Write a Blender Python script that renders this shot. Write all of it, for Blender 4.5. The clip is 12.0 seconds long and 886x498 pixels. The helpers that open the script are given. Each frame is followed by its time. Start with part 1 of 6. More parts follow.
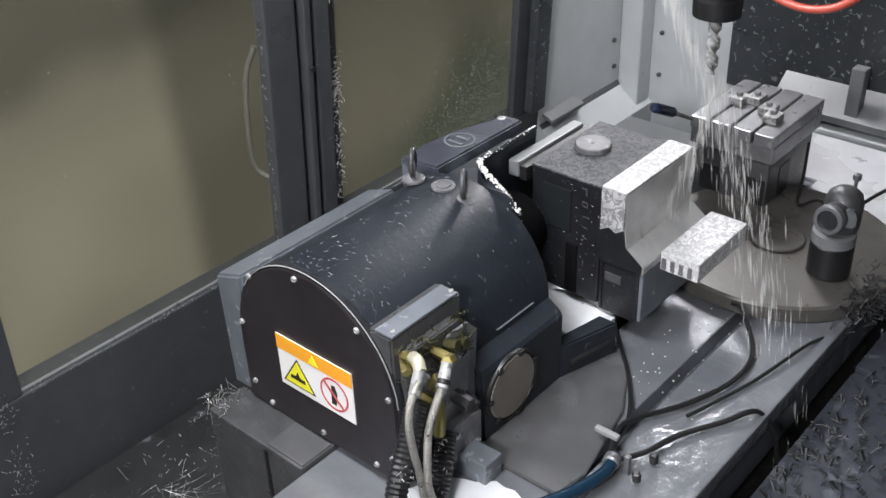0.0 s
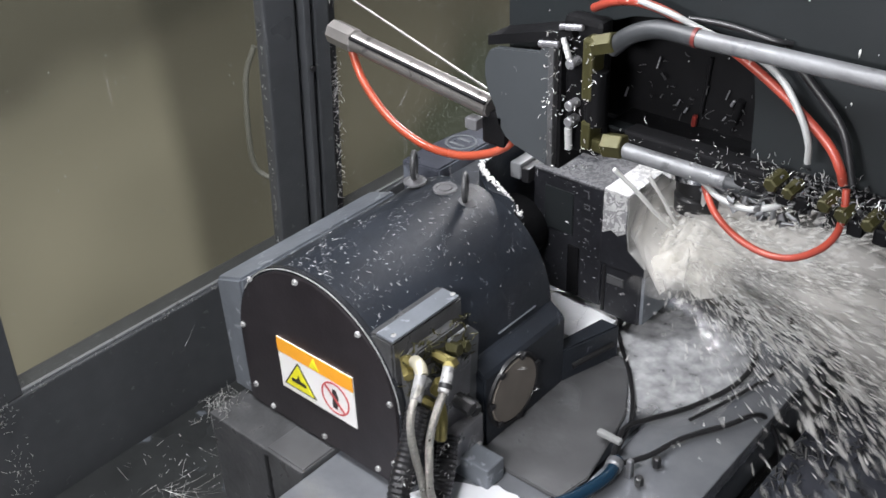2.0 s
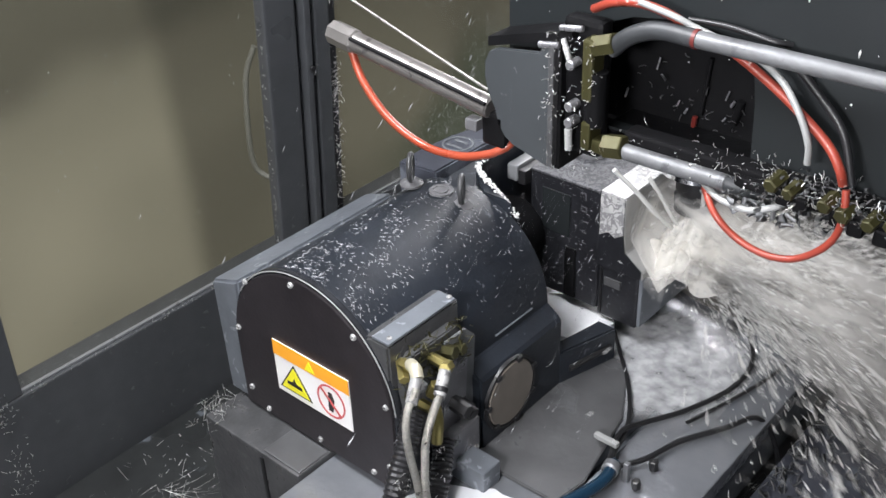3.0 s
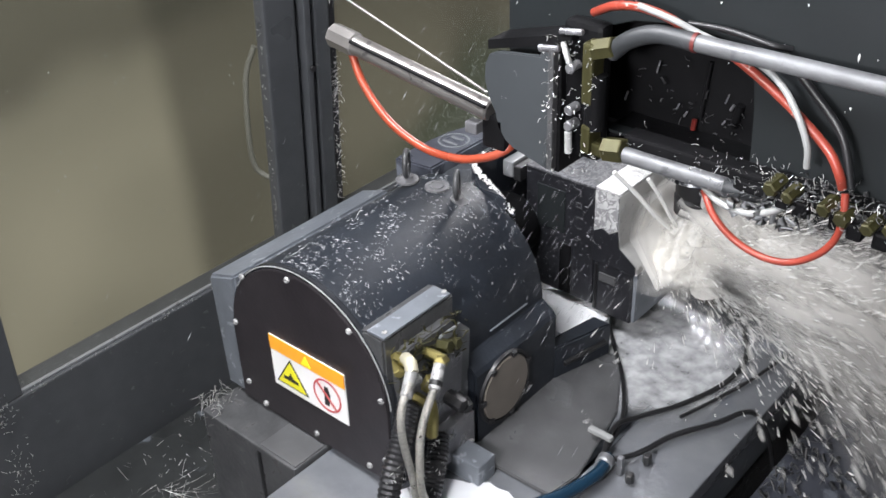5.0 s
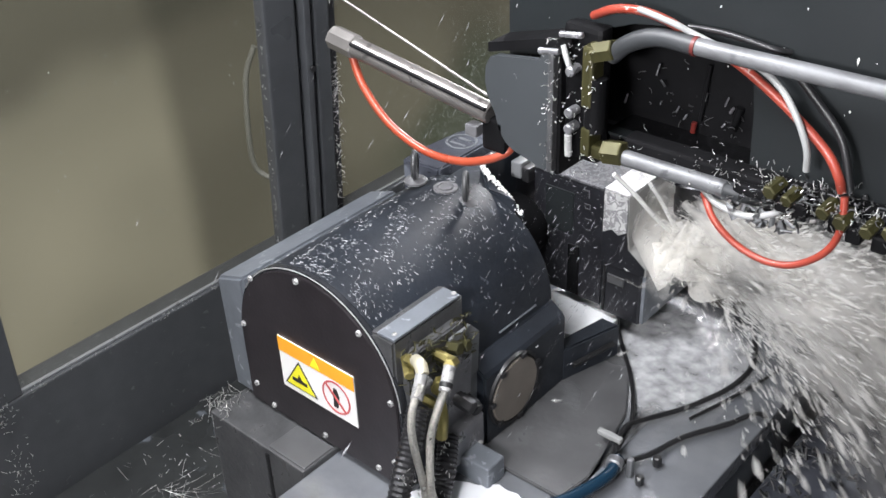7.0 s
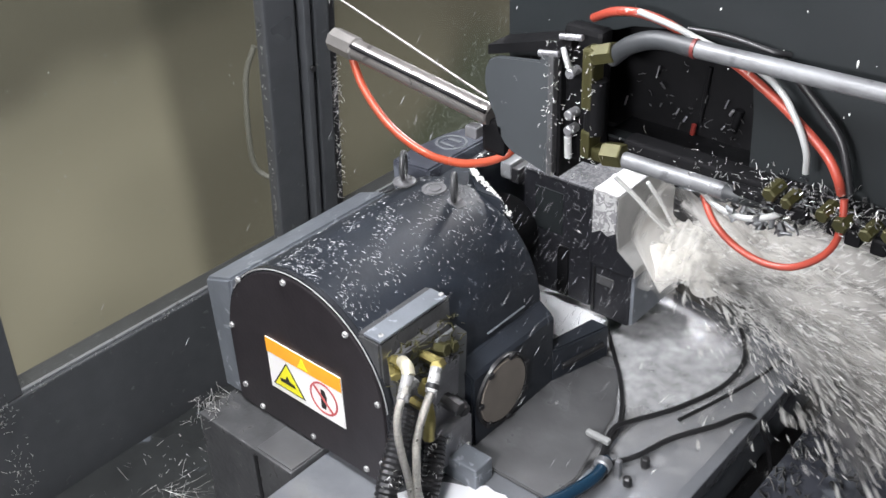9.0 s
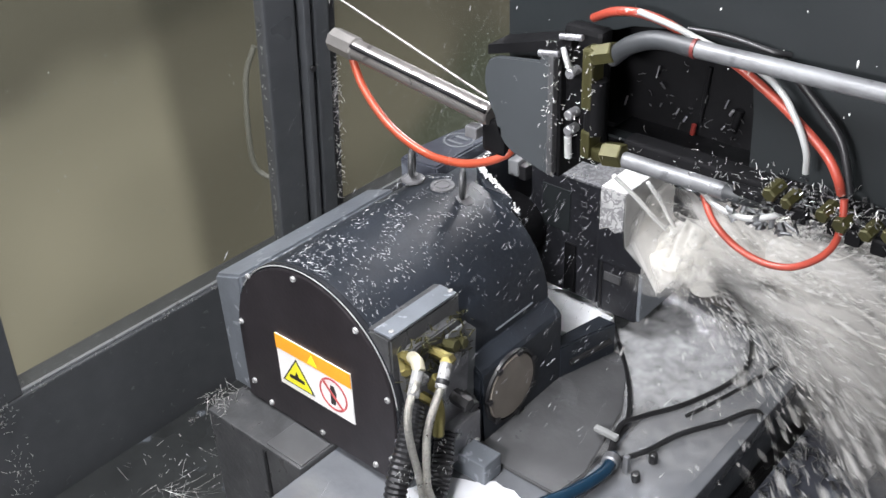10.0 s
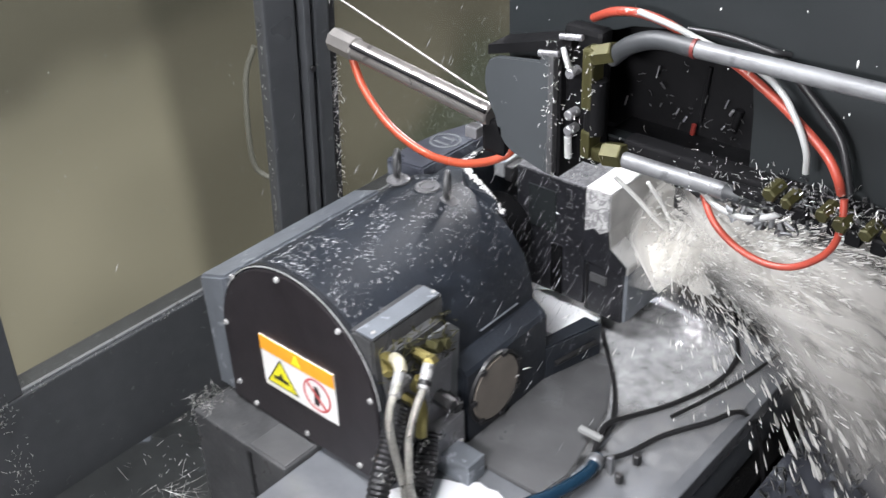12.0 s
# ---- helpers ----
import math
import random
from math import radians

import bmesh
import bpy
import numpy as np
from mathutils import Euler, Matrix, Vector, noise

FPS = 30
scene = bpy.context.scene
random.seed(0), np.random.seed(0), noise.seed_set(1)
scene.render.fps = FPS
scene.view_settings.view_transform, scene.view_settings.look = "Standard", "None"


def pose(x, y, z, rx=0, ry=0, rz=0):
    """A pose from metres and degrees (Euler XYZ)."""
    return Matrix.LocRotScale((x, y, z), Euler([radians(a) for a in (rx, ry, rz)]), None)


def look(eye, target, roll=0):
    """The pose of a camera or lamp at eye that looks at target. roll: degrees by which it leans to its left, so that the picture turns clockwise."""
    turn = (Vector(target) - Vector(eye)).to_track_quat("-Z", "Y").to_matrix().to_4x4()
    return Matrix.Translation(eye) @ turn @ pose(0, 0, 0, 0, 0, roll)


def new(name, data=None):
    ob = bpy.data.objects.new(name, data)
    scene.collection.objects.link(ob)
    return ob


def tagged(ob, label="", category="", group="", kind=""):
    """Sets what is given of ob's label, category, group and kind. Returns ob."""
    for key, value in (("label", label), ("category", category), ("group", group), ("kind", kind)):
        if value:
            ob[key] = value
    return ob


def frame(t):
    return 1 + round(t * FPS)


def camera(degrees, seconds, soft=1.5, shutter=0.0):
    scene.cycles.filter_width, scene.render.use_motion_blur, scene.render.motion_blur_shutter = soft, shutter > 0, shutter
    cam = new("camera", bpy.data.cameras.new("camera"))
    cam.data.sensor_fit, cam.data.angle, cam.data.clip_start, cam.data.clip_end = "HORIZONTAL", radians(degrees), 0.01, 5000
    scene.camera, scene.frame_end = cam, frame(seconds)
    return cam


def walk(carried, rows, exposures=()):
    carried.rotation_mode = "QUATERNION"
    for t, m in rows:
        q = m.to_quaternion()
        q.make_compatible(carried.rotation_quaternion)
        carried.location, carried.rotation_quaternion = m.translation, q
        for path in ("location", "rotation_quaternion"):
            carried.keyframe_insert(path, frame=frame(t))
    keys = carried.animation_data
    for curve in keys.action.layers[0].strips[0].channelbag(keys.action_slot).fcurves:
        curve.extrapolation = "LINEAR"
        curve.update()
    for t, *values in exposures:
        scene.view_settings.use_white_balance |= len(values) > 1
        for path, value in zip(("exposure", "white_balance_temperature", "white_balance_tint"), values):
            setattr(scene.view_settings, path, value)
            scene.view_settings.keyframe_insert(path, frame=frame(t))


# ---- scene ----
# The inside of a machining centre. X runs along the door, Y towards the door, z = 0 is the top of the machine table.
cam = camera(45.93, 12.0, shutter=0.6)
EYE = pose(-0.673, -0.913, 0.97, 57.764, 2.0, -49.078)
walk(cam, [(0.0, EYE), (12.0, EYE)], [(0.0, 0.03), (1.5, 0.04), (3.0, 0.16), (5.5, 0.27), (9.0, 0.34), (12.0, 0.39)])

# ---- light ----
world = bpy.data.worlds.new("room_light")
scene.world = world
world.use_nodes = True
world.node_tree.nodes["Background"].inputs[0].default_value = (0.55, 0.6, 0.65, 1)
world.node_tree.nodes["Background"].inputs[1].default_value = 0.05
scene.view_settings.exposure = 0.0


def area_lamp(name, eye, target, size_x, size_y, power, colour):
    data = bpy.data.lights.new(name, "AREA")
    data.shape, data.size, data.size_y, data.energy, data.color = "RECTANGLE", size_x, size_y, power, colour
    ob = new(name, data)
    ob.matrix_world = look(eye, target)
    return ob


# three work lights of the enclosure: one under the roof, one on each end wall
area_lamp("work_light_beam", (-0.20, -0.10, 1.20), (0.3, -0.25, 0.0), 0.8, 0.20, 23, (0.95, 0.955, 1.0))
area_lamp("work_light_beam", (-1.21, -0.66, 1.00), (0.4, -0.25, 0.1), 0.36, 0.12, 36, (0.98, 0.965, 1.0))
area_lamp("work_light_beam", (1.485, 0.26, 0.92), (0.5, -0.3, 0.0), 0.50, 0.26, 39, (0.98, 0.965, 1.0))

# ---- materials ----


def mat(name, colour, rough=0.5, metal=0.0, grain=(40, 0.25), stain=None, bump=0.0, bump_scale=120, coat=0.0, island=0.0, spec=0.5):
    """A surface: colour with grain (scale, amount), optional stains (scale, threshold, colour, roughness) and fine relief."""
    m = bpy.data.materials.new(name)
    m.use_nodes = True
    nt = m.node_tree
    n, l = nt.nodes, nt.links
    b = n["Principled BSDF"]
    b.inputs["Metallic"].default_value = metal
    b.inputs["Coat Weight"].default_value = coat
    b.inputs["Coat Roughness"].default_value = 0.08
    b.inputs["Specular IOR Level"].default_value = spec
    tc = n.new("ShaderNodeTexCoord")
    geo = tc.outputs["Object"]
    n1 = n.new("ShaderNodeTexNoise")
    n1.inputs["Scale"].default_value, n1.inputs["Detail"].default_value = grain[0], 6
    l.new(geo, n1.inputs["Vector"])
    n2 = n.new("ShaderNodeTexNoise")
    n2.inputs["Scale"].default_value, n2.inputs["Detail"].default_value = grain[0] * 0.14, 4
    l.new(geo, n2.inputs["Vector"])
    add = n.new("ShaderNodeMath")
    add.operation = "ADD"
    l.new(n1.outputs["Fac"], add.inputs[0])
    l.new(n2.outputs["Fac"], add.inputs[1])
    rng = n.new("ShaderNodeMapRange")
    rng.inputs["From Min"].default_value, rng.inputs["From Max"].default_value = 0.6, 1.4
    rng.inputs["To Min"].default_value, rng.inputs["To Max"].default_value = 1 - grain[1], 1 + grain[1]
    l.new(add.outputs[0], rng.inputs["Value"])
    mul = n.new("ShaderNodeVectorMath")
    mul.operation = "SCALE"
    mul.inputs[0].default_value = colour
    l.new(rng.outputs[0], mul.inputs["Scale"])
    out = mul.outputs[0]
    rr = n.new("ShaderNodeMapRange")
    rr.inputs["From Min"].default_value, rr.inputs["From Max"].default_value = 0.3, 0.7
    rr.inputs["To Min"].default_value, rr.inputs["To Max"].default_value = max(rough - 0.12, 0.03), min(rough + 0.12, 1)
    l.new(n2.outputs["Fac"], rr.inputs["Value"])
    rout = rr.outputs[0]
    if stain:
        scale, edge, scol, srough = stain
        n3 = n.new("ShaderNodeTexNoise")
        n3.inputs["Scale"].default_value, n3.inputs["Detail"].default_value = scale, 5
        n3.inputs["Distortion"].default_value = 0.6
        l.new(geo, n3.inputs["Vector"])
        st = n.new("ShaderNodeMapRange")
        st.inputs["From Min"].default_value, st.inputs["From Max"].default_value = edge, edge + 0.05
        l.new(n3.outputs["Fac"], st.inputs["Value"])
        mx = n.new("ShaderNodeMix")
        mx.data_type = "RGBA"
        l.new(st.outputs[0], mx.inputs["Factor"])
        l.new(out, mx.inputs[6])
        mx.inputs[7].default_value = (*scol, 1)
        out = mx.outputs[2]
        mr = n.new("ShaderNodeMix")
        l.new(st.outputs[0], mr.inputs["Factor"])
        l.new(rout, mr.inputs[2])
        mr.inputs[3].default_value = srough
        rout = mr.outputs[0]
    if island:
        g = n.new("ShaderNodeNewGeometry")
        ir = n.new("ShaderNodeMapRange")
        ir.inputs["To Min"].default_value, ir.inputs["To Max"].default_value = 1 - island, 1 + island
        l.new(g.outputs["Random Per Island"], ir.inputs["Value"])
        im = n.new("ShaderNodeVectorMath")
        im.operation = "SCALE"
        l.new(out, im.inputs[0])
        l.new(ir.outputs[0], im.inputs["Scale"])
        out = im.outputs[0]
    l.new(out, b.inputs["Base Color"])
    l.new(rout, b.inputs["Roughness"])
    if bump:
        nb = n.new("ShaderNodeTexNoise")
        nb.inputs["Scale"].default_value, nb.inputs["Detail"].default_value = bump_scale, 3
        l.new(geo, nb.inputs["Vector"])
        bp = n.new("ShaderNodeBump")
        bp.inputs["Strength"].default_value, bp.inputs["Distance"].default_value = bump, 0.002
        l.new(nb.outputs["Fac"], bp.inputs["Height"])
        l.new(bp.outputs[0], b.inputs["Normal"])
    return m


def clear_mat(name, colour, opacity, rough, scale=0.0, low=0.35, high=0.65, milky=0.0, reach=None):
    """A see-through film: part clear, part a glossy tinted skin; scale gives a patchy cover."""
    m = bpy.data.materials.new(name)
    m.use_nodes = True
    nt = m.node_tree
    n, l = nt.nodes, nt.links
    b = n["Principled BSDF"]
    b.inputs["Base Color"].default_value = (*colour, 1)
    b.inputs["Roughness"].default_value = rough
    tr = n.new("ShaderNodeBsdfTransparent")
    mx = n.new("ShaderNodeMixShader")
    mx.inputs[0].default_value = opacity
    l.new(tr.outputs[0], mx.inputs[1])
    skin = b.outputs[0]
    if milky:
        tl = n.new("ShaderNodeBsdfTranslucent")
        tl.inputs[0].default_value = (*colour, 1)
        ms = n.new("ShaderNodeMixShader")
        ms.inputs[0].default_value = milky
        l.new(skin, ms.inputs[1])
        l.new(tl.outputs[0], ms.inputs[2])
        skin = ms.outputs[0]
    l.new(skin, mx.inputs[2])
    l.new(mx.outputs[0], n["Material Output"].inputs[0])
    if scale:
        tc = n.new("ShaderNodeTexCoord")
        ns = n.new("ShaderNodeTexNoise")
        ns.inputs["Scale"].default_value, ns.inputs["Detail"].default_value = scale, 6
        l.new(tc.outputs["Object"], ns.inputs["Vector"])
        mr = n.new("ShaderNodeMapRange")
        mr.inputs["From Min"].default_value, mr.inputs["From Max"].default_value = low, high
        mr.inputs["To Max"].default_value = opacity
        l.new(ns.outputs["Fac"], mr.inputs["Value"])
        l.new(mr.outputs[0], mx.inputs[0])
        if reach:
            ln = n.new("ShaderNodeVectorMath")
            ln.operation = "LENGTH"
            l.new(tc.outputs["Object"], ln.inputs[0])
            fd = n.new("ShaderNodeMapRange")
            fd.interpolation_type = "SMOOTHSTEP"
            fd.inputs["From Min"].default_value, fd.inputs["From Max"].default_value = reach
            fd.inputs["To Min"].default_value, fd.inputs["To Max"].default_value = 1, 0
            l.new(ln.outputs["Value"], fd.inputs["Value"])
            pr = n.new("ShaderNodeMath")
            pr.operation = "MULTIPLY"
            l.new(mr.outputs[0], pr.inputs[0])
            l.new(fd.outputs[0], pr.inputs[1])
            l.new(pr.outputs[0], mx.inputs[0])
    return m


M_DOOR = mat("dark_grey_door_paint", (0.050, 0.053, 0.057), 0.38, 0, (30, 0.2), (55, 0.66, (0.10, 0.11, 0.11), 0.3), 0.15, 300)
M_WALL = mat("light_grey_wall_paint", (0.48, 0.50, 0.505), 0.4, 0, (12, 0.12), (30, 0.68, (0.25, 0.26, 0.25), 0.3))
M_DARKWALL = mat("dark_spattered_panel", (0.042, 0.046, 0.051), 0.3, 0, (25, 0.2), (70, 0.62, (0.20, 0.21, 0.21), 0.35))
M_PAN = mat("wet_dark_steel_pan", (0.026, 0.028, 0.028), 0.36, 0.1, (20, 0.4), (14, 0.60, (0.09, 0.10, 0.11), 0.15), 0.3, 60)
M_COVER = mat("blue_black_way_cover", (0.052, 0.056, 0.070), 0.34, 0.1, (14, 0.35), (22, 0.60, (0.11, 0.12, 0.14), 0.2), 0.35, 40)
M_TABLE = mat("wet_ground_steel_table", (0.168, 0.176, 0.190), 0.16, 0.3, (18, 0.25), (9, 0.60, (0.16, 0.17, 0.19), 0.10), 0.55, 42)
M_BLACK = mat("wet_black_enamel", (0.0108, 0.0140, 0.0195), 0.46, 0, (30, 0.35), (60, 0.675, (0.09, 0.095, 0.11), 0.4), 0.25, 130, 0.04)
M_FOOT = mat("grey_wet_foot_paint", (0.080, 0.081, 0.083), 0.34, 0.1, (16, 0.35), (14, 0.60, (0.105, 0.107, 0.110), 0.25), 0.3, 60)
M_FACE = mat("matt_black_cover_plate", (0.021, 0.018, 0.020), 0.42, 0, (35, 0.3), (60, 0.72, (0.05, 0.05, 0.055), 0.3), 0.12, 200)
M_GREYBOX = mat("grey_wet_sheet_metal", (0.16, 0.175, 0.195), 0.35, 0.3, (24, 0.25), (45, 0.63, (0.30, 0.32, 0.35), 0.3), 0.2, 120)
M_IRON = mat("dark_cast_iron", (0.065, 0.066, 0.068), 0.42, 0.2, (40, 0.4), (40, 0.62, (0.09, 0.09, 0.09), 0.25), 0.4, 140)
M_BROWN = mat("brown_oily_iron", (0.098, 0.092, 0.084), 0.35, 0.3, (28, 0.25), (25, 0.64, (0.14, 0.12, 0.10), 0.25), 0.2, 90)
M_STEEL = mat("bright_milled_steel", (0.33, 0.33, 0.325), 0.58, 0.3, (60, 0.4), (110, 0.54, (0.15, 0.15, 0.15), 0.40), 0.8, 130)
M_ALU = mat("brushed_aluminium", (0.25, 0.255, 0.265), 0.47, 0.8, (50, 0.28), (70, 0.60, (0.22, 0.22, 0.225), 0.35), 0.2, 200)
M_CHROME = mat("polished_spindle_steel", (0.66, 0.66, 0.66), 0.14, 1.0, (30, 0.1))
M_BUTTON = mat("dull_ground_button_steel", (0.13, 0.13, 0.135), 0.5, 0.0, (40, 0.3), (60, 0.6, (0.19, 0.19, 0.195), 0.4), 0.2, 90, 0, 0, 0.2)
M_CLAMP = mat("worn_grey_fixture_steel", (0.24, 0.24, 0.25), 0.35, 0.6, (35, 0.3), (40, 0.60, (0.40, 0.40, 0.41), 0.2), 0.3, 120)
M_BRASS = mat("yellowed_brass", (0.27, 0.23, 0.085), 0.34, 0.8, (50, 0.3), (60, 0.64, (0.25, 0.21, 0.08), 0.3))
M_CREAM = mat("pale_zinc_fitting", (0.50, 0.47, 0.36), 0.35, 0.4, (50, 0.25))
M_OLIVE = mat("olive_chromated_fitting", (0.050, 0.047, 0.018), 0.42, 0.5, (60, 0.3), (60, 0.62, (0.06, 0.055, 0.02), 0.3))
M_BRAID = mat("braided_steel_hose", (0.42, 0.41, 0.37), 0.38, 0.8, (300, 0.4), None, 0.8, 900)
M_RUBBER = mat("black_rubber", (0.012, 0.012, 0.013), 0.4, 0, (60, 0.3))
M_RED = mat("red_polyurethane_hose", (0.23, 0.036, 0.022), 0.36, 0, (30, 0.35), (130, 0.66, (0.42, 0.30, 0.27), 0.2), 0, 1, 0.1)
M_BLUE = mat("blue_wet_hose", (0.008, 0.025, 0.046), 0.25, 0, (30, 0.2))
M_WHITEHOSE = mat("milky_plastic_hose", (0.27, 0.275, 0.27), 0.3, 0, (30, 0.12))
M_CASING = mat("grey_spindle_casing_paint", (0.0105, 0.0124, 0.0133), 0.45, 0, (16, 0.15), (120, 0.735, (0.3, 0.3, 0.3), 0.3), 0.05, 200, 0, 0, 0.25)
# deeper than plain black paint: the shade in recesses is put into this colour
M_HEADBLACK = mat("wet_black_with_painted_shade", (0.005, 0.005, 0.0055), 0.55, 0.0, (30, 0.4), (60, 0.70, (0.018, 0.018, 0.021), 0.2), 0.25, 70, 0, 0, 0.10)
M_WHITE = mat("white_label_film", (0.80, 0.79, 0.77), 0.4, 0, (20, 0.04))
M_ORANGE = mat("orange_label_film", (0.85, 0.37, 0.03), 0.4, 0, (20, 0.04))
M_YELLOW = mat("yellow_label_film", (0.80, 0.74, 0.03), 0.4, 0, (20, 0.04))
M_PRINT_RED = mat("red_print", (0.50, 0.09, 0.09), 0.45)
M_PRINT_BLACK = mat("black_print", (0.02, 0.02, 0.02), 0.45)
M_PRINT_GREY = mat("pale_print", (0.13, 0.14, 0.15), 0.4)
M_DIM = mat("dull_grey_plastic", (0.12, 0.12, 0.10), 0.5)
M_BRACKET = mat("grey_bracket_paint", (0.036, 0.040, 0.043), 0.42, 0, (16, 0.12), (120, 0.74, (0.4, 0.4, 0.4), 0.3))
M_PIPE = mat("dull_wet_pipe", (0.120, 0.123, 0.127), 0.45, 0.3, (50, 0.35), (45, 0.60, (0.08, 0.082, 0.085), 0.4), 0.3, 160)
M_BEND = mat("grey_rubber_bend", (0.024, 0.026, 0.028), 0.45, 0, (40, 0.3), (30, 0.62, (0.045, 0.047, 0.05), 0.3))
M_HOSE_ORANGE = mat("orange_red_air_hose", (0.25, 0.043, 0.020), 0.33, 0, (30, 0.25), (90, 0.68, (0.55, 0.30, 0.22), 0.2), 0, 1, 0.1)
M_RED_DARK = mat("dark_red_wet_plastic", (0.10, 0.014, 0.011), 0.4)
M_TUBE = mat("dull_cylinder_tube", (0.20, 0.19, 0.18), 0.34, 0.7, (40, 0.25), (50, 0.64, (0.10, 0.095, 0.09), 0.3))
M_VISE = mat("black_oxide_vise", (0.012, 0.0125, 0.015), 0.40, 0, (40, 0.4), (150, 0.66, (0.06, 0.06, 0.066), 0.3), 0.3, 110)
M_JAW = mat("smooth_ground_jaw", (0.42, 0.42, 0.41), 0.36, 0.3, (35, 0.22), (8, 0.58, (0.22, 0.22, 0.215), 0.25), 0.3, 60)


def swirl_mat(name, dark, light, scale, bands, rough=0.6, spec=0.15):
    """Wet metal; the winding lines, as on a map, are reflections put into colour."""
    m = mat(name, light, rough, 0.0, (50, 0.3), None, 0.4, 90, 0, 0, spec)
    nt = m.node_tree
    n, l = nt.nodes, nt.links
    b = n["Principled BSDF"]
    tc = next(q for q in n if q.bl_idname == "ShaderNodeTexCoord")
    ns = n.new("ShaderNodeTexNoise")
    ns.inputs["Scale"].default_value, ns.inputs["Detail"].default_value, ns.inputs["Distortion"].default_value = scale, 2.5, 0.8
    l.new(tc.outputs["Object"], ns.inputs["Vector"])
    mu = n.new("ShaderNodeMath")
    mu.operation = "MULTIPLY"
    mu.inputs[1].default_value = bands
    l.new(ns.outputs["Fac"], mu.inputs[0])
    pp = n.new("ShaderNodeMath")
    pp.operation = "PINGPONG"
    pp.inputs[1].default_value = 0.5
    l.new(mu.outputs[0], pp.inputs[0])
    rg = n.new("ShaderNodeMapRange")
    rg.inputs["From Min"].default_value, rg.inputs["From Max"].default_value = 0.16, 0.28
    l.new(pp.outputs[0], rg.inputs["Value"])
    mx = n.new("ShaderNodeMix")
    mx.data_type = "RGBA"
    l.new(rg.outputs[0], mx.inputs["Factor"])
    mx.inputs[6].default_value = (*dark, 1)
    l.new(b.inputs["Base Color"].links[0].from_socket, mx.inputs[7])
    l.new(mx.outputs[2], b.inputs["Base Color"])
    return m


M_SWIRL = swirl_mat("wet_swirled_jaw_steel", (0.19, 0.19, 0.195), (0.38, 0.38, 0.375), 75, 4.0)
# brighter copy of the jaw steel: light on the tops is painted in
M_SWIRL_LIT = swirl_mat("wet_swirled_lit_steel", (0.44, 0.44, 0.445), (0.66, 0.66, 0.65), 85, 4.0)
# paler than the vise body: the gloss on its top is put into the colour
M_SWIRL_DARK = swirl_mat("wet_dark_top_painted_gloss", (0.055, 0.056, 0.061), (0.100, 0.102, 0.108), 95, 3.5)
M_FOAM = mat("white_coolant_foam", (0.84, 0.85, 0.86), 0.3, 0, (25, 0.12), (40, 0.66, (0.42, 0.43, 0.45), 0.2), 0.5, 60)
M_CAP = mat("brown_cap", (0.17, 0.15, 0.128), 0.4, 0.1, (28, 0.2), (25, 0.64, (0.11, 0.10, 0.085), 0.3))
M_RIM = mat("glossy_black_rim", (0.03, 0.032, 0.036), 0.16, 0.2, (40, 0.3))
M_GRIP = mat("dark_blue_grip", (0.010, 0.018, 0.045), 0.35)
M_MILKY = mat("pale_milky_wet_plate", (0.66, 0.67, 0.69), 0.3, 0.1, (14, 0.18), (12, 0.64, (0.30, 0.31, 0.33), 0.2), 0.3, 40)
M_LEDGE = mat("grey_ledge_paint", (0.15, 0.155, 0.16), 0.4, 0, (14, 0.15), (30, 0.66, (0.09, 0.09, 0.09), 0.3))
M_PRINT_DIM = mat("worn_print", (0.065, 0.066, 0.070), 0.45)
M_CHIP = mat("aluminium_swarf", (0.60, 0.60, 0.58), 0.3, 0.7, (80, 0.2), None, 0, 1, 0, 0.4)
M_DROP = clear_mat("milky_coolant_drop", (0.90, 0.90, 0.88), 0.85, 0.12, milky=0.4)
M_SPRAY = clear_mat("flung_coolant_drop", (0.92, 0.91, 0.88), 0.58, 0.25, milky=0.5)
M_FILM = clear_mat("milky_coolant_sheet", (0.86, 0.85, 0.82), 0.96, 0.3, 22, 0.10, 0.40, 0.25, (0.085, 0.135))
M_GUSH = clear_mat("thick_milky_coolant", (0.80, 0.785, 0.74), 0.80, 0.3, 34, 0.24, 0.52, 0.35)
M_STAIN = clear_mat("dull_dried_flake", (0.30, 0.31, 0.33), 0.45, 0.4)
M_FLAKE = clear_mat("grey_wet_flake", (0.55, 0.56, 0.58), 0.44, 0.2)
M_DEW = clear_mat("fine_dew", (0.42, 0.46, 0.40), 0.30, 0.1)
M_FAN = clear_mat("torn_coolant_fan", (0.93, 0.91, 0.86), 0.90, 0.3, 24, 0.25, 0.56, 0.45, (0.055, 0.125))
M_POOL = clear_mat("foamy_coolant_film", (0.66, 0.67, 0.68), 0.78, 0.08, 40, 0.08, 0.66, 0.0, (0.085, 0.165))
M_FLOOD = clear_mat("thin_milky_flood", (0.50, 0.50, 0.495), 0.34, 0.10, 45, 0.20, 0.70, 0.0, (0.13, 0.25))
M_PANE = clear_mat("hazy_polycarbonate", (0.10, 0.10, 0.075), 0.16, 0.2)


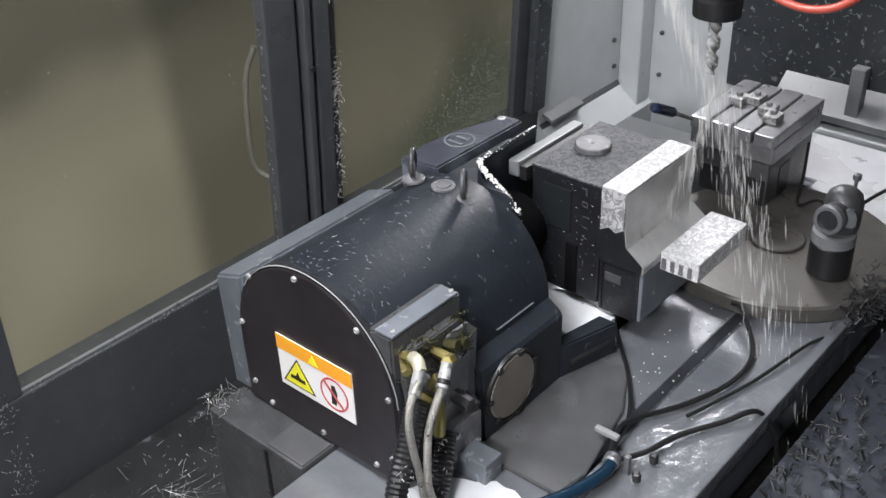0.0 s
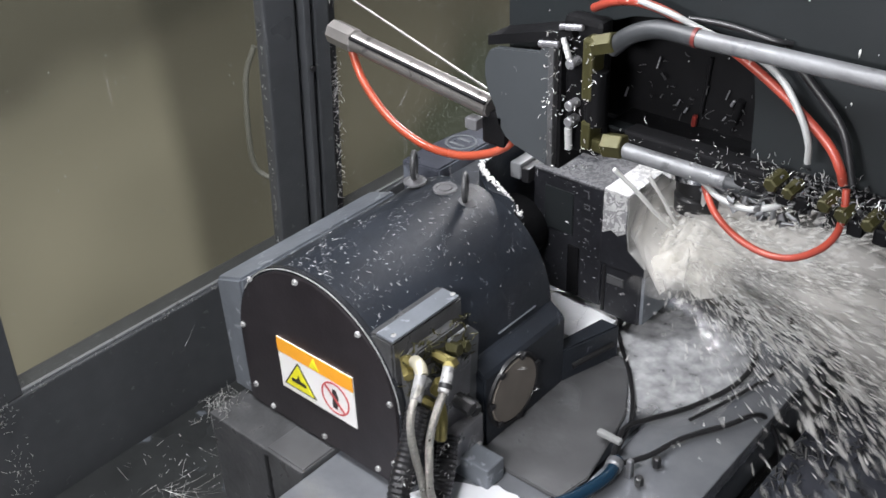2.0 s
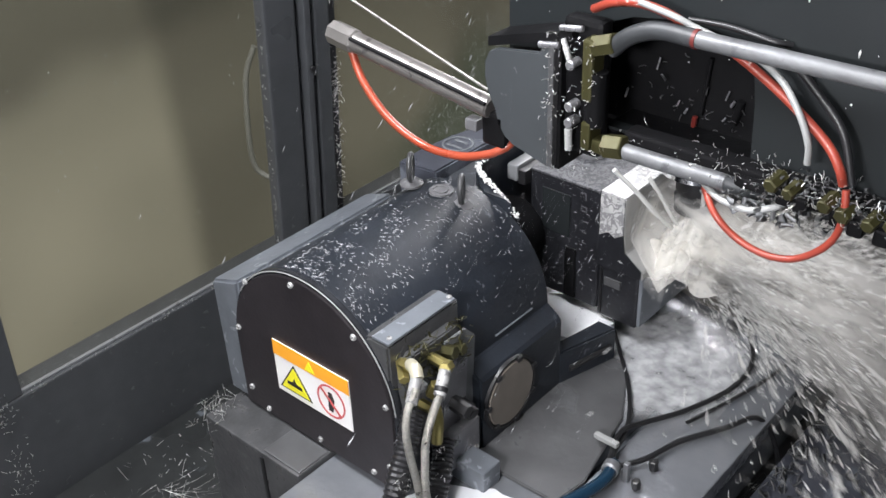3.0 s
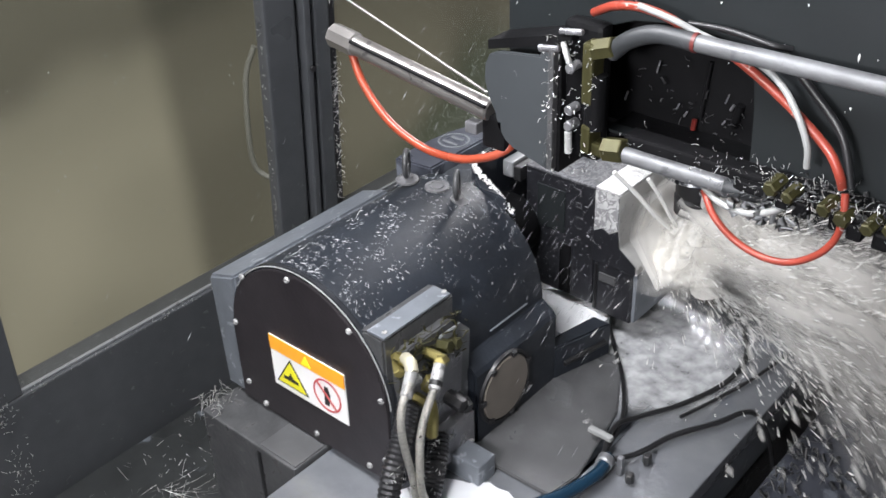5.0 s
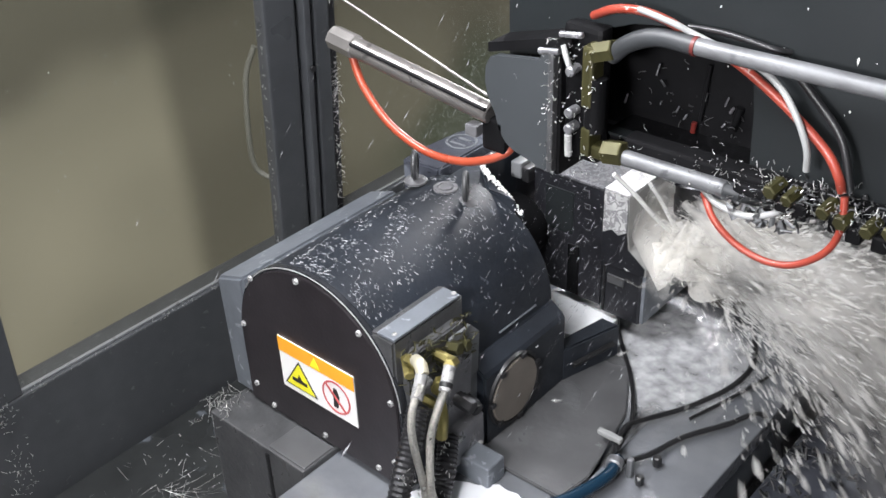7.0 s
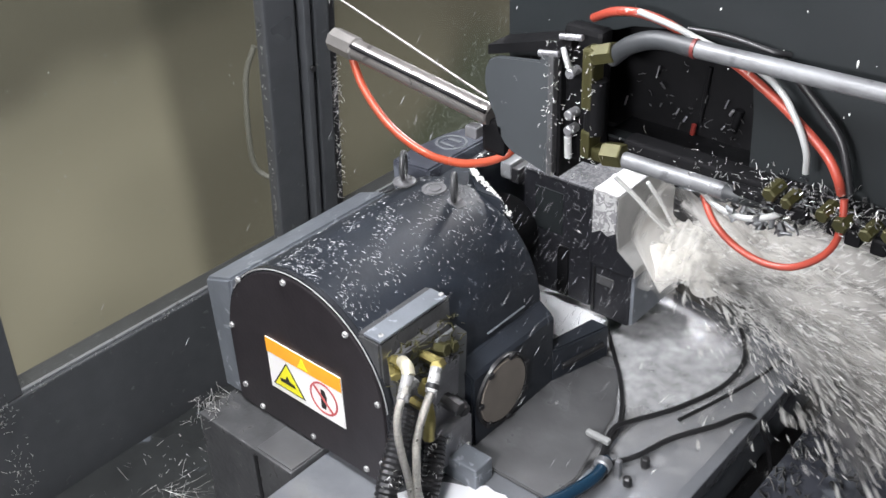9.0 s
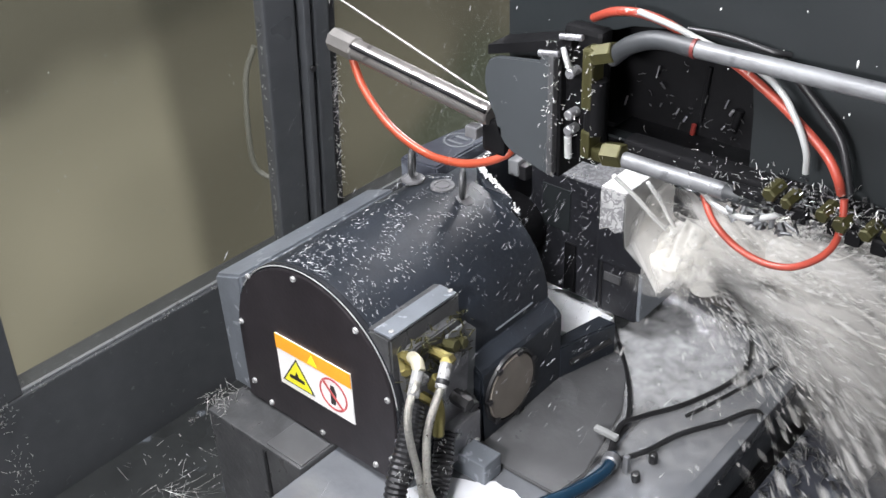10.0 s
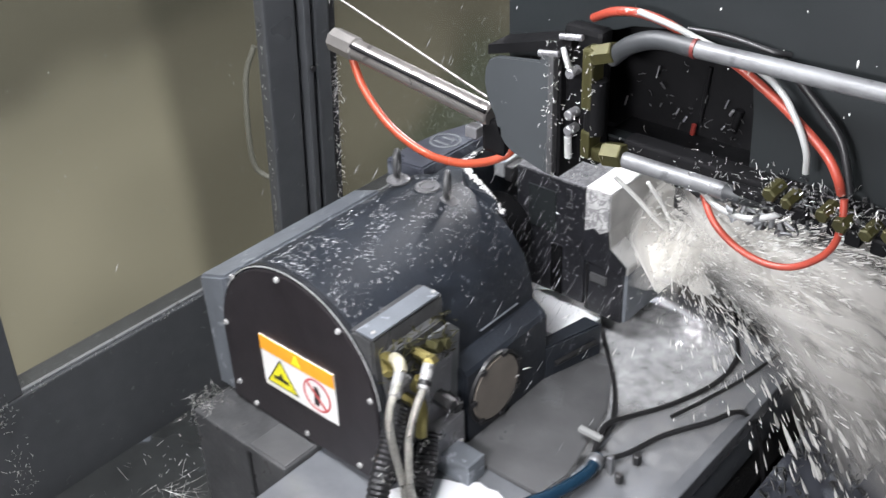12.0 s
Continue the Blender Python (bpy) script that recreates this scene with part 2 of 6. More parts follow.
def plume_mat():
    """A torn milky sheet of flung coolant: streaky along its flight, thin at its rims and its far end."""
    m = clear_mat("torn_milky_plume", (0.90, 0.885, 0.85), 0.76, 0.3, 1.0, 0.30, 0.54, 0.45)
    nt = m.node_tree
    n, l = nt.nodes, nt.links
    ns = next(q for q in n if q.bl_idname == "ShaderNodeTexNoise")
    tc = next(q for q in n if q.bl_idname == "ShaderNodeTexCoord")
    patch = next(q for q in n if q.bl_idname == "ShaderNodeMapRange")
    mix = [q for q in n if q.bl_idname == "ShaderNodeMixShader" and q.inputs[0].is_linked][0]
    mp = n.new("ShaderNodeMapping")
    mp.inputs["Scale"].default_value = (42, 12, 30)
    l.new(tc.outputs["Object"], mp.inputs[0])
    l.new(mp.outputs[0], ns.inputs["Vector"])
    sep = n.new("ShaderNodeSeparateXYZ")
    l.new(tc.outputs["Object"], sep.inputs[0])

    def calc(op, a, b):
        k = n.new("ShaderNodeMath")
        k.operation = op
        for i, v in enumerate((a, b)):
            if isinstance(v, float):
                k.inputs[i].default_value = v
            else:
                l.new(v, k.inputs[i])
        return k.outputs[0]

    def fade(v, a, b):
        r = n.new("ShaderNodeMapRange")
        r.interpolation_type = "SMOOTHSTEP"
        r.inputs["From Min"].default_value, r.inputs["From Max"].default_value = a, b
        r.inputs["To Min"].default_value, r.inputs["To Max"].default_value = 1, 0
        l.new(v, r.inputs["Value"])
        return r.outputs[0]

    flight = calc("MULTIPLY", sep.outputs["Y"], -1.0)
    reach = calc("MULTIPLY_ADD", flight, 0.42)
    reach.node.inputs[2].default_value = 0.06
    side = calc("DIVIDE", calc("ABSOLUTE", sep.outputs["X"], 0.0), reach)
    cover = calc("MULTIPLY", patch.outputs[0], calc("MULTIPLY", fade(side, 0.45, 1.0), fade(flight, 0.15, 0.50)))
    l.new(cover, mix.inputs[0])
    return m


M_PLUME = plume_mat()
BAND = (0.355, 0.425)


def backdrop_mat():
    """The shop beyond the door, out of focus: large soft glowing patches of olive and tan."""
    m = bpy.data.materials.new("self_lit_shop")
    m.use_nodes = True
    nt = m.node_tree
    n, l = nt.nodes, nt.links
    n.remove(n["Principled BSDF"])
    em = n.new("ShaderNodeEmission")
    tc = n.new("ShaderNodeTexCoord")
    ns = n.new("ShaderNodeTexNoise")
    ns.inputs["Scale"].default_value, ns.inputs["Detail"].default_value = 2.2, 1.0
    l.new(tc.outputs["Object"], ns.inputs["Vector"])
    sep = n.new("ShaderNodeSeparateXYZ")
    l.new(tc.outputs["Object"], sep.inputs[0])
    # lighter towards the floor, darker machine shapes beside and above
    def soft(socket, a, b, lo, hi):
        r = n.new("ShaderNodeMapRange")
        r.interpolation_type = "SMOOTHSTEP"
        for key, value in (("From Min", a), ("From Max", b), ("To Min", lo), ("To Max", hi)):
            r.inputs[key].default_value = value
        l.new(socket, r.inputs["Value"])
        return r.outputs[0]

    def times(p, q):
        k = n.new("ShaderNodeMath")
        k.operation = "MULTIPLY"
        l.new(p, k.inputs[0])
        l.new(q, k.inputs[1])
        return k.outputs[0]

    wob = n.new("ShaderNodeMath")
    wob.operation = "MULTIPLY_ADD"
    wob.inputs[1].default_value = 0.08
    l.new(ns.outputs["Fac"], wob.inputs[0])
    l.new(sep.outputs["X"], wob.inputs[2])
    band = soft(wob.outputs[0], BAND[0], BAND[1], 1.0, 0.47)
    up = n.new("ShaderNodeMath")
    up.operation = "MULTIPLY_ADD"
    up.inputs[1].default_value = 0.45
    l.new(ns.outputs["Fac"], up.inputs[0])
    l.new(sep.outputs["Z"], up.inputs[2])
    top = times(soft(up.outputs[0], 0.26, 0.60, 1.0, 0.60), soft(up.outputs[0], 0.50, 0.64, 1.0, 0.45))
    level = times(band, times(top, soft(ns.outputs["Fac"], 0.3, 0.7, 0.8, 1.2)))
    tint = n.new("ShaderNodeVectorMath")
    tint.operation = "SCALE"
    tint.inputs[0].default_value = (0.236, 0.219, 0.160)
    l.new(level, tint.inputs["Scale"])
    # a green machine stands low behind the second window
    green = n.new("ShaderNodeMix")
    green.data_type = "RGBA"
    l.new(times(soft(wob.outputs[0], 0.84, 1.15, 0.0, 0.8), soft(up.outputs[0], 0.26, 0.06, 0.0, 1.0)), green.inputs["Factor"])
    l.new(tint.outputs[0], green.inputs[6])
    green.inputs[7].default_value = (0.045, 0.056, 0.036, 1)
    # the shop's brightness is painted as emission, so the sheet lights itself
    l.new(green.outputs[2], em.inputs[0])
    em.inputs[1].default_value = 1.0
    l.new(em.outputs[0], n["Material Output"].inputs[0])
    return m


# ---- mesh helpers ----


def part(name, bm, material, parent=None, label="", smooth=False):
    me = bpy.data.meshes.new(name)
    bmesh.ops.recalc_face_normals(bm, faces=bm.faces)
    if smooth:
        for f in bm.faces:
            f.smooth = True
        for e in bm.edges:
            if len(e.link_faces) == 2 and e.calc_face_angle(0) > 0.7:
                e.smooth = False
    bm.to_mesh(me)
    bm.free()
    me.materials.append(material)
    ob = new(name, me)
    ob.parent = parent
    if label:
        ob["label"] = label
    return ob


def thing(name, label, category, group="", kind=""):
    return tagged(new(name), label, category, group, kind)


def box(bm, lo, hi, bev=0.003, seg=2):
    made = bmesh.ops.create_cube(bm, size=1)["verts"]
    c = [(a + b) / 2 for a, b in zip(lo, hi)]
    s = [abs(b - a) for a, b in zip(lo, hi)]
    for v in made:
        v.co = Vector([v.co[i] * s[i] + c[i] for i in range(3)])
    if bev:
        edges = {e for v in made for e in v.link_edges}
        bmesh.ops.bevel(bm, geom=list(edges), offset=min(bev, min(s) * 0.3), segments=seg, affect="EDGES", profile=0.6)
    return bm


def boxes(*items, bev=0.003):
    bm = bmesh.new()
    for lo, hi in items:
        box(bm, lo, hi, bev)
    return bm


def prism(outline, axis, a, b, bev=0.0):
    """A solid from an outline in the two other axes, drawn out along axis from a to b."""
    bm = bmesh.new()
    order = {"x": (0, 1, 2), "y": (1, 0, 2), "z": (2, 0, 1)}[axis]
    rows = []
    for v in (a, b):
        row = []
        for p, q in outline:
            co = [0, 0, 0]
            co[order[0]], co[order[1]], co[order[2]] = v, p, q
            row.append(bm.verts.new(co))
        rows.append(row)
    k = len(outline)
    bm.faces.new(rows[0])
    bm.faces.new(rows[1])
    for i in range(k):
        bm.faces.new((rows[0][i], rows[0][(i + 1) % k], rows[1][(i + 1) % k], rows[1][i]))
    if bev:
        bmesh.ops.recalc_face_normals(bm, faces=bm.faces)
        sharp = [e for e in bm.edges if e.calc_face_angle(0) > 0.6]
        bmesh.ops.bevel(bm, geom=sharp, offset=bev, segments=2, affect="EDGES")
    return bm


def lathe(bm, base, axis, profile, seg=28, caps=True):
    """Rings of (height, radius) round an axis that starts at base."""
    base, axis = Vector(base), Vector(axis).normalized()
    u = axis.orthogonal().normalized()
    w = axis.cross(u)
    rings = []
    for h, r in profile:
        rings.append([bm.verts.new(base + axis * h + (u * math.cos(2 * math.pi * i / seg) + w * math.sin(2 * math.pi * i / seg)) * r) for i in range(seg)])
    for p, q in zip(rings, rings[1:]):
        for i in range(seg):
            bm.faces.new((p[i], p[(i + 1) % seg], q[(i + 1) % seg], q[i]))
    if caps:
        bm.faces.new(rings[0])
        bm.faces.new(rings[-1])
    return bm


def rod(p, q, r, bm=None, bev=0.0, seg=20):
    bm = bm or bmesh.new()
    p, q = Vector(p), Vector(q)
    h = (q - p).length
    prof = [(0, r), (h, r)] if not bev else [(0, r - bev), (bev, r), (h - bev, r), (h, r - bev)]
    return lathe(bm, p, q - p, prof, seg)


def smooth_line(pts, n=8):
    pts = [Vector(p) for p in pts]
    ext = [pts[0] * 2 - pts[1], *pts, pts[-1] * 2 - pts[-2]]
    out = []
    for i in range(1, len(ext) - 2):
        a, b, c, d = ext[i - 1:i + 3]
        for k in range(n):
            t = k / n
            out.append(0.5 * (2 * b + (c - a) * t + (2 * a - 5 * b + 4 * c - d) * t * t + (3 * b - a - 3 * c + d) * t ** 3))
    out.append(pts[-1])
    return out


def tube(pts, r, bm=None, seg=10, n=8, wave=0.0):
    """A bent hose through the points; wave makes its radius ribbed."""
    bm = bm or bmesh.new()
    line = smooth_line(pts, n)
    u, rings = None, []
    for i, p in enumerate(line):
        d = (line[min(i + 1, len(line) - 1)] - line[max(i - 1, 0)]).normalized()
        u = d.orthogonal().normalized() if u is None else (u - d * u.dot(d)).normalized()
        w = d.cross(u)
        rad = r * (1 + (wave if i % 2 else 0))
        rings.append([bm.verts.new(p + (u * math.cos(2 * math.pi * k / seg) + w * math.sin(2 * math.pi * k / seg)) * rad) for k in range(seg)])
    for a, b in zip(rings, rings[1:]):
        for k in range(seg):
            bm.faces.new((a[k], a[(k + 1) % seg], b[(k + 1) % seg], b[k]))
    bm.faces.new(rings[0])
    bm.faces.new(rings[-1])
    return bm


def hex_nut(p, q, r, bm=None):
    return rod(p, q, r, bm, 0.0012, 6)


def arch(yc, zc, r, zb, n=26, rb=None):
    """The outline of an upright arch: half circle above, straight sides to zb."""
    rb = rb or r
    pts = [(yc - rb, zb)]
    pts += [(yc - r * math.cos(math.pi * i / n), zc + r * math.sin(math.pi * i / n)) for i in range(n + 1)]
    return pts + [(yc + rb, zb)]


MOVES_TABLE, MOVES_HEAD, SWINGS = [], [], []

# ---- the enclosure ----
LEAN = pose(0, 0.4, 0, 3.8)  # the door leans in at its top


def build_enclosure():
    ground = tagged(part("floor", boxes(((-1.3, -1.5, -0.46), (1.7, 1.0, -0.42)), bev=0), M_PAN), "wet dark steel chip pan under the machine table", "floor", kind="structure")
    far = bmesh.new()
    box(far, (1.52, -1.5, -0.42), (1.58, 0.58, 1.3), 0)
    tagged(part("wall_far", far, M_WALL), "light grey painted sheet metal end wall, wet", "wall", kind="structure")
    tagged(part("wall_near", boxes(((-1.36, -1.5, -0.42), (-1.3, 1.0, 1.3)), bev=0), M_WALL), "light grey painted sheet metal end wall", "wall", kind="structure")
    tagged(part("wall_back", boxes(((-1.3, -1.56, -0.42), (1.58, -1.5, 1.3)), bev=0), M_DARKWALL), "dark grey sheet metal back wall", "wall", kind="structure")
    tagged(part("ceiling", boxes(((-1.36, -1.56, 1.3), (1.58, 1.0, 1.34)), bev=0), M_WALL), "light grey sheet metal roof of the enclosure", "ceiling", kind="structure")
    # side wall past the door, with its folded flange and rivets
    side = new("wall_front")
    tagged(side, "light grey front wall panel beside the door", "wall", kind="structure")
    part("panel", boxes(((1.13, 0.40, -0.10), (1.53, 0.44, 1.3)), bev=0.002), M_WALL, side)
    part("sill_ledge", prism([(0.40, -0.10), (0.33, -0.16), (0.33, -0.42), (0.44, -0.42), (0.44, -0.10)], "x", 1.13, 1.53), M_WALL, side)
    part("sill_groove", prism([(0.401, -0.094), (0.392, -0.103), (0.392, -0.108), (0.401, -0.100)], "x", 1.13, 1.46), M_DOOR, side)
    part("ledge_plate", prism([(0.399, -0.070), (0.372, -0.082), (0.372, -0.090), (0.399, -0.078)], "x", 1.14, 1.27), M_LEDGE, side)
    part("corner_post", boxes(((1.46, 0.34, -0.42), (1.52, 0.40, 1.3)), bev=0.008), M_WALL, side)
    for x, z in ((1.43, 0.02), (1.435, -0.05), (1.43, 0.13), (1.43, 0.26), (1.43, 0.4)):
        part("rivet", rod((x, 0.40, z), (x, 0.392, z), 0.006, bev=0.002), M_IRON, side)
    # dark panel, its ledge and post on the end wall
    fp = tagged(new("wall_panel"), "dark spattered cover panel on the end wall", "panel", kind="structure")
    part("cover", boxes(((1.50, -1.0, -0.05), (1.52, 0.125, 0.75)), bev=0.004), M_DARKWALL, fp)
    part("ledge", prism([(1.50, 0.02), (1.43, -0.03), (1.43, -0.045), (1.52, -0.045), (1.52, 0.02)], "y", -1.0, -0.02), M_LEDGE, fp)
    part("stop_post", boxes(((1.44, -0.215, -0.03), (1.47, -0.185, 0.085)), bev=0.003), M_LEDGE, fp)
    part("lower_rail", boxes(((1.42, -1.3, -0.13), (1.52, -0.02, -0.06)), bev=0.006), M_WALL, fp)
    part("gutter", boxes(((1.33, -1.3, -0.42), (1.42, 0.34, -0.16)), bev=0.006), M_LEDGE, fp)
    for y, z in ((0.345, 0.03), (0.345, 0.17), (0.345, -0.08)):
        part("rivet", rod((1.52, y - 0.03, z), (1.512, y - 0.03, z), 0.006, bev=0.002), M_IRON, fp)
    # two telescopic covers: below the door and on the column side
    tagged(part("way_cover_front", prism([(0.405, -0.262), (0.125, -0.30), (0.125, -0.42), (0.405, -0.42)], "x", -1.3, 1.33), M_PAN), "dark wet chip guard below the door", "guard", kind="structure")
    wc = tagged(new("way_cover_back"), "dark blue-grey telescopic way cover, wet and covered in chips", "guard", kind="structure")
    for i in range(6):
        x = -1.0 + i * 0.42
        k = 0.006 * (i % 2)
        part("cover_plate", prism([(-0.536, -0.066 - k), (-1.49, -0.060 - k), (-1.49, -0.42), (-0.536, -0.42)], "x", x, x + 0.415, 0.003), M_COVER, wc)


def build_door():
    door = tagged(new("door_1"), "dark grey sliding door with hazy wet windows", "door", kind="structure")
    door.matrix_basis = LEAN
    # local: x along the door, y outward, z up the door
    part("lower_panel", boxes(((-1.3, 0.0, -0.36), (1.13, 0.05, -0.047)), bev=0.004), M_DOOR, door)
    part("top_rail", boxes(((-1.3, 0.0, 0.80), (1.13, 0.05, 1.0)), bev=0.004), M_DOOR, door)
    part("left_stile", boxes(((-1.3, 0.0, -0.046), (-0.186, 0.020, 0.80)), bev=0.004), M_DOOR, door)
    part("stile", boxes(((0.338, -0.006, -0.045), (0.405, 0.020, 0.80)), bev=0.005), M_DOOR, door)
    part("stile_channel", boxes(((0.405, 0.012, -0.045), (0.448, 0.05, 0.80)), bev=0.003), M_DARKWALL, door)
    part("stile_lip", boxes(((0.418, -0.012, -0.045), (0.432, 0.014, 0.80)), bev=0.003), M_DOOR, door)
    part("second_stile", boxes(((0.448, -0.004, -0.045), (0.482, 0.05, 0.80)), bev=0.005), M_DOOR, door)
    part("seal", boxes(((0.482, 0.004, -0.04), (0.503, 0.05, 0.80)), bev=0.004), M_RUBBER, door)
    part("corner_stile", boxes(((1.03, 0.0, -0.045), (1.075, 0.020, 0.80)), bev=0.005), M_DOOR, door)
    part("corner_channel", boxes(((1.075, -0.02, -0.045), (1.128, 0.05, 0.80)), bev=0.006), M_DARKWALL, door)
    part("screw", rod((0.428, -0.012, 0.29), (0.428, -0.017, 0.29), 0.005), M_RUBBER, door)
    for name, x0, x1 in (("window_1", -0.186, 0.338), ("window_2", 0.503, 1.03)):
        w = tagged(new(name), "hazy polycarbonate machine window, wet at the bottom", "window", kind="structure")
        w.matrix_basis = LEAN
        pane = part("pane", boxes(((x0 + 0.002, 0.012, -0.045), (x1 - 0.002, 0.018, 0.80)), bev=0), M_PANE, w)
        pane.visible_shadow = False
        part("gasket", boxes(((x0, 0.006, -0.0465), (x1, 0.012, -0.042)), bev=0.002), M_LEDGE, w)
    handle = tagged(new("door_handle"), "pale curved handle behind the hazy window", "handle")
    handle.matrix_basis = LEAN
    part("grip", tube([(0.350, 0.04, 0.34), (0.338, 0.055, 0.28), (0.336, 0.060, 0.16), (0.345, 0.058, 0.10), (0.365, 0.03, 0.078)], 0.005), M_DIM, handle, smooth=True)
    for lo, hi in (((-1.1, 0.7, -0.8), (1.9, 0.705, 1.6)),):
        tagged(part("backdrop", boxes((lo, hi), bev=0), backdrop_mat()), "self-lit backdrop of the blurred workshop beyond the machine door", "backdrop", kind="structure")


def build_lights():
    w = thing("work_light", "slim white work light under the enclosure roof", "lamp", "work lights")
    part("housing", boxes(((-0.61, -0.21, 1.235), (0.21, 0.01, 1.275)), bev=0.008), M_ALU, w)
    for x in (-0.45, 0.05):
        part("bracket", boxes(((x - 0.01, -0.12, 1.275), (x + 0.01, -0.08, 1.305)), bev=0.002), M_ALU, w)
    u = thing("work_light", "wide white work light on the near wall", "lamp", "work lights")
    part("housing", boxes(((-1.27, -0.88, 0.92), (-1.225, -0.44, 1.08)), bev=0.008), M_ALU, u)
    part("bracket", boxes(((-1.302, -0.73, 0.97), (-1.27, -0.59, 1.03)), bev=0.003), M_ALU, u)
    v = thing("work_light", "slim white work light on the far end wall", "lamp", "work lights")
    part("housing", boxes(((1.495, 0.02, 0.79), (1.512, 0.33, 1.05)), bev=0.005), M_ALU, v)
    part("bracket", boxes(((1.511, 0.16, 0.88), (1.5205, 0.25, 0.96)), bev=0.002), M_ALU, v)



build_enclosure()
build_door()
build_lights()

# ---- the machine table ----


def build_table():
    t = thing("machine_table", "long wet steel machine table with slots, milky with coolant", "machine table")
    y0, y1 = -0.511, -0.095
    cuts = [-0.374, -0.235]
    w = 0.010
    edges = [y0] + [v for c in cuts for v in (c - w, c + w)] + [y1]
    for i in range(0, len(edges), 2):
        part("table_strip", boxes(((-0.42, edges[i], -0.03), (1.27, edges[i + 1], 0.0)), bev=0.0025), M_TABLE, t)
    part("table_body", boxes(((-0.42, y0 + 0.004, -0.10), (1.268, y1 - 0.004, -0.031)), bev=0.004), M_GREYBOX, t)
    part("apron", boxes(((-0.40, y0 + 0.010, -0.20), (1.25, y1 - 0.05, -0.10)), bev=0.004), M_FOOT, t)
    MOVES_TABLE.append(t)
    saddle = tagged(part("saddle", boxes(((-0.3, -0.47, -0.42), (1.2, -0.10, -0.205)), bev=0.01), M_IRON), "dark iron saddle below the machine table", "saddle")
    sub = thing("base_plate", "grey steel base plate with a wet worn top", "plate")
    part("plate", boxes(((-0.062, -0.094, -0.19), (0.36, 0.098, 0.008)), bev=0.003), M_IRON, sub)
    part("worn_end", boxes(((-0.058, -0.092, 0.0), (-0.004, -0.022, 0.0105)), bev=0.002), M_FOOT, sub)
    part("joint", boxes(((-0.064, -0.026, -0.19), (-0.0615, -0.020, 0.0)), bev=0), M_RUBBER, sub)
    MOVES_TABLE.append(sub)


def screw(parent, p, d, r=0.0043, h=0.0035):
    p, d = Vector(p), Vector(d)
    bm = lathe(bmesh.new(), p, d, [(0, r), (h * 0.6, r), (h, r * 0.75), (h, r * 0.45), (h * 0.5, r * 0.4)], 12)
    return part("screw", bm, M_STEEL, parent, smooth=True)


YC, ZC = -0.073, 0.126
PORT_SHIFT = Matrix.Translation((0.007, 0, -0.019))
CAP_X, CAP_Z = 0.187, 0.067


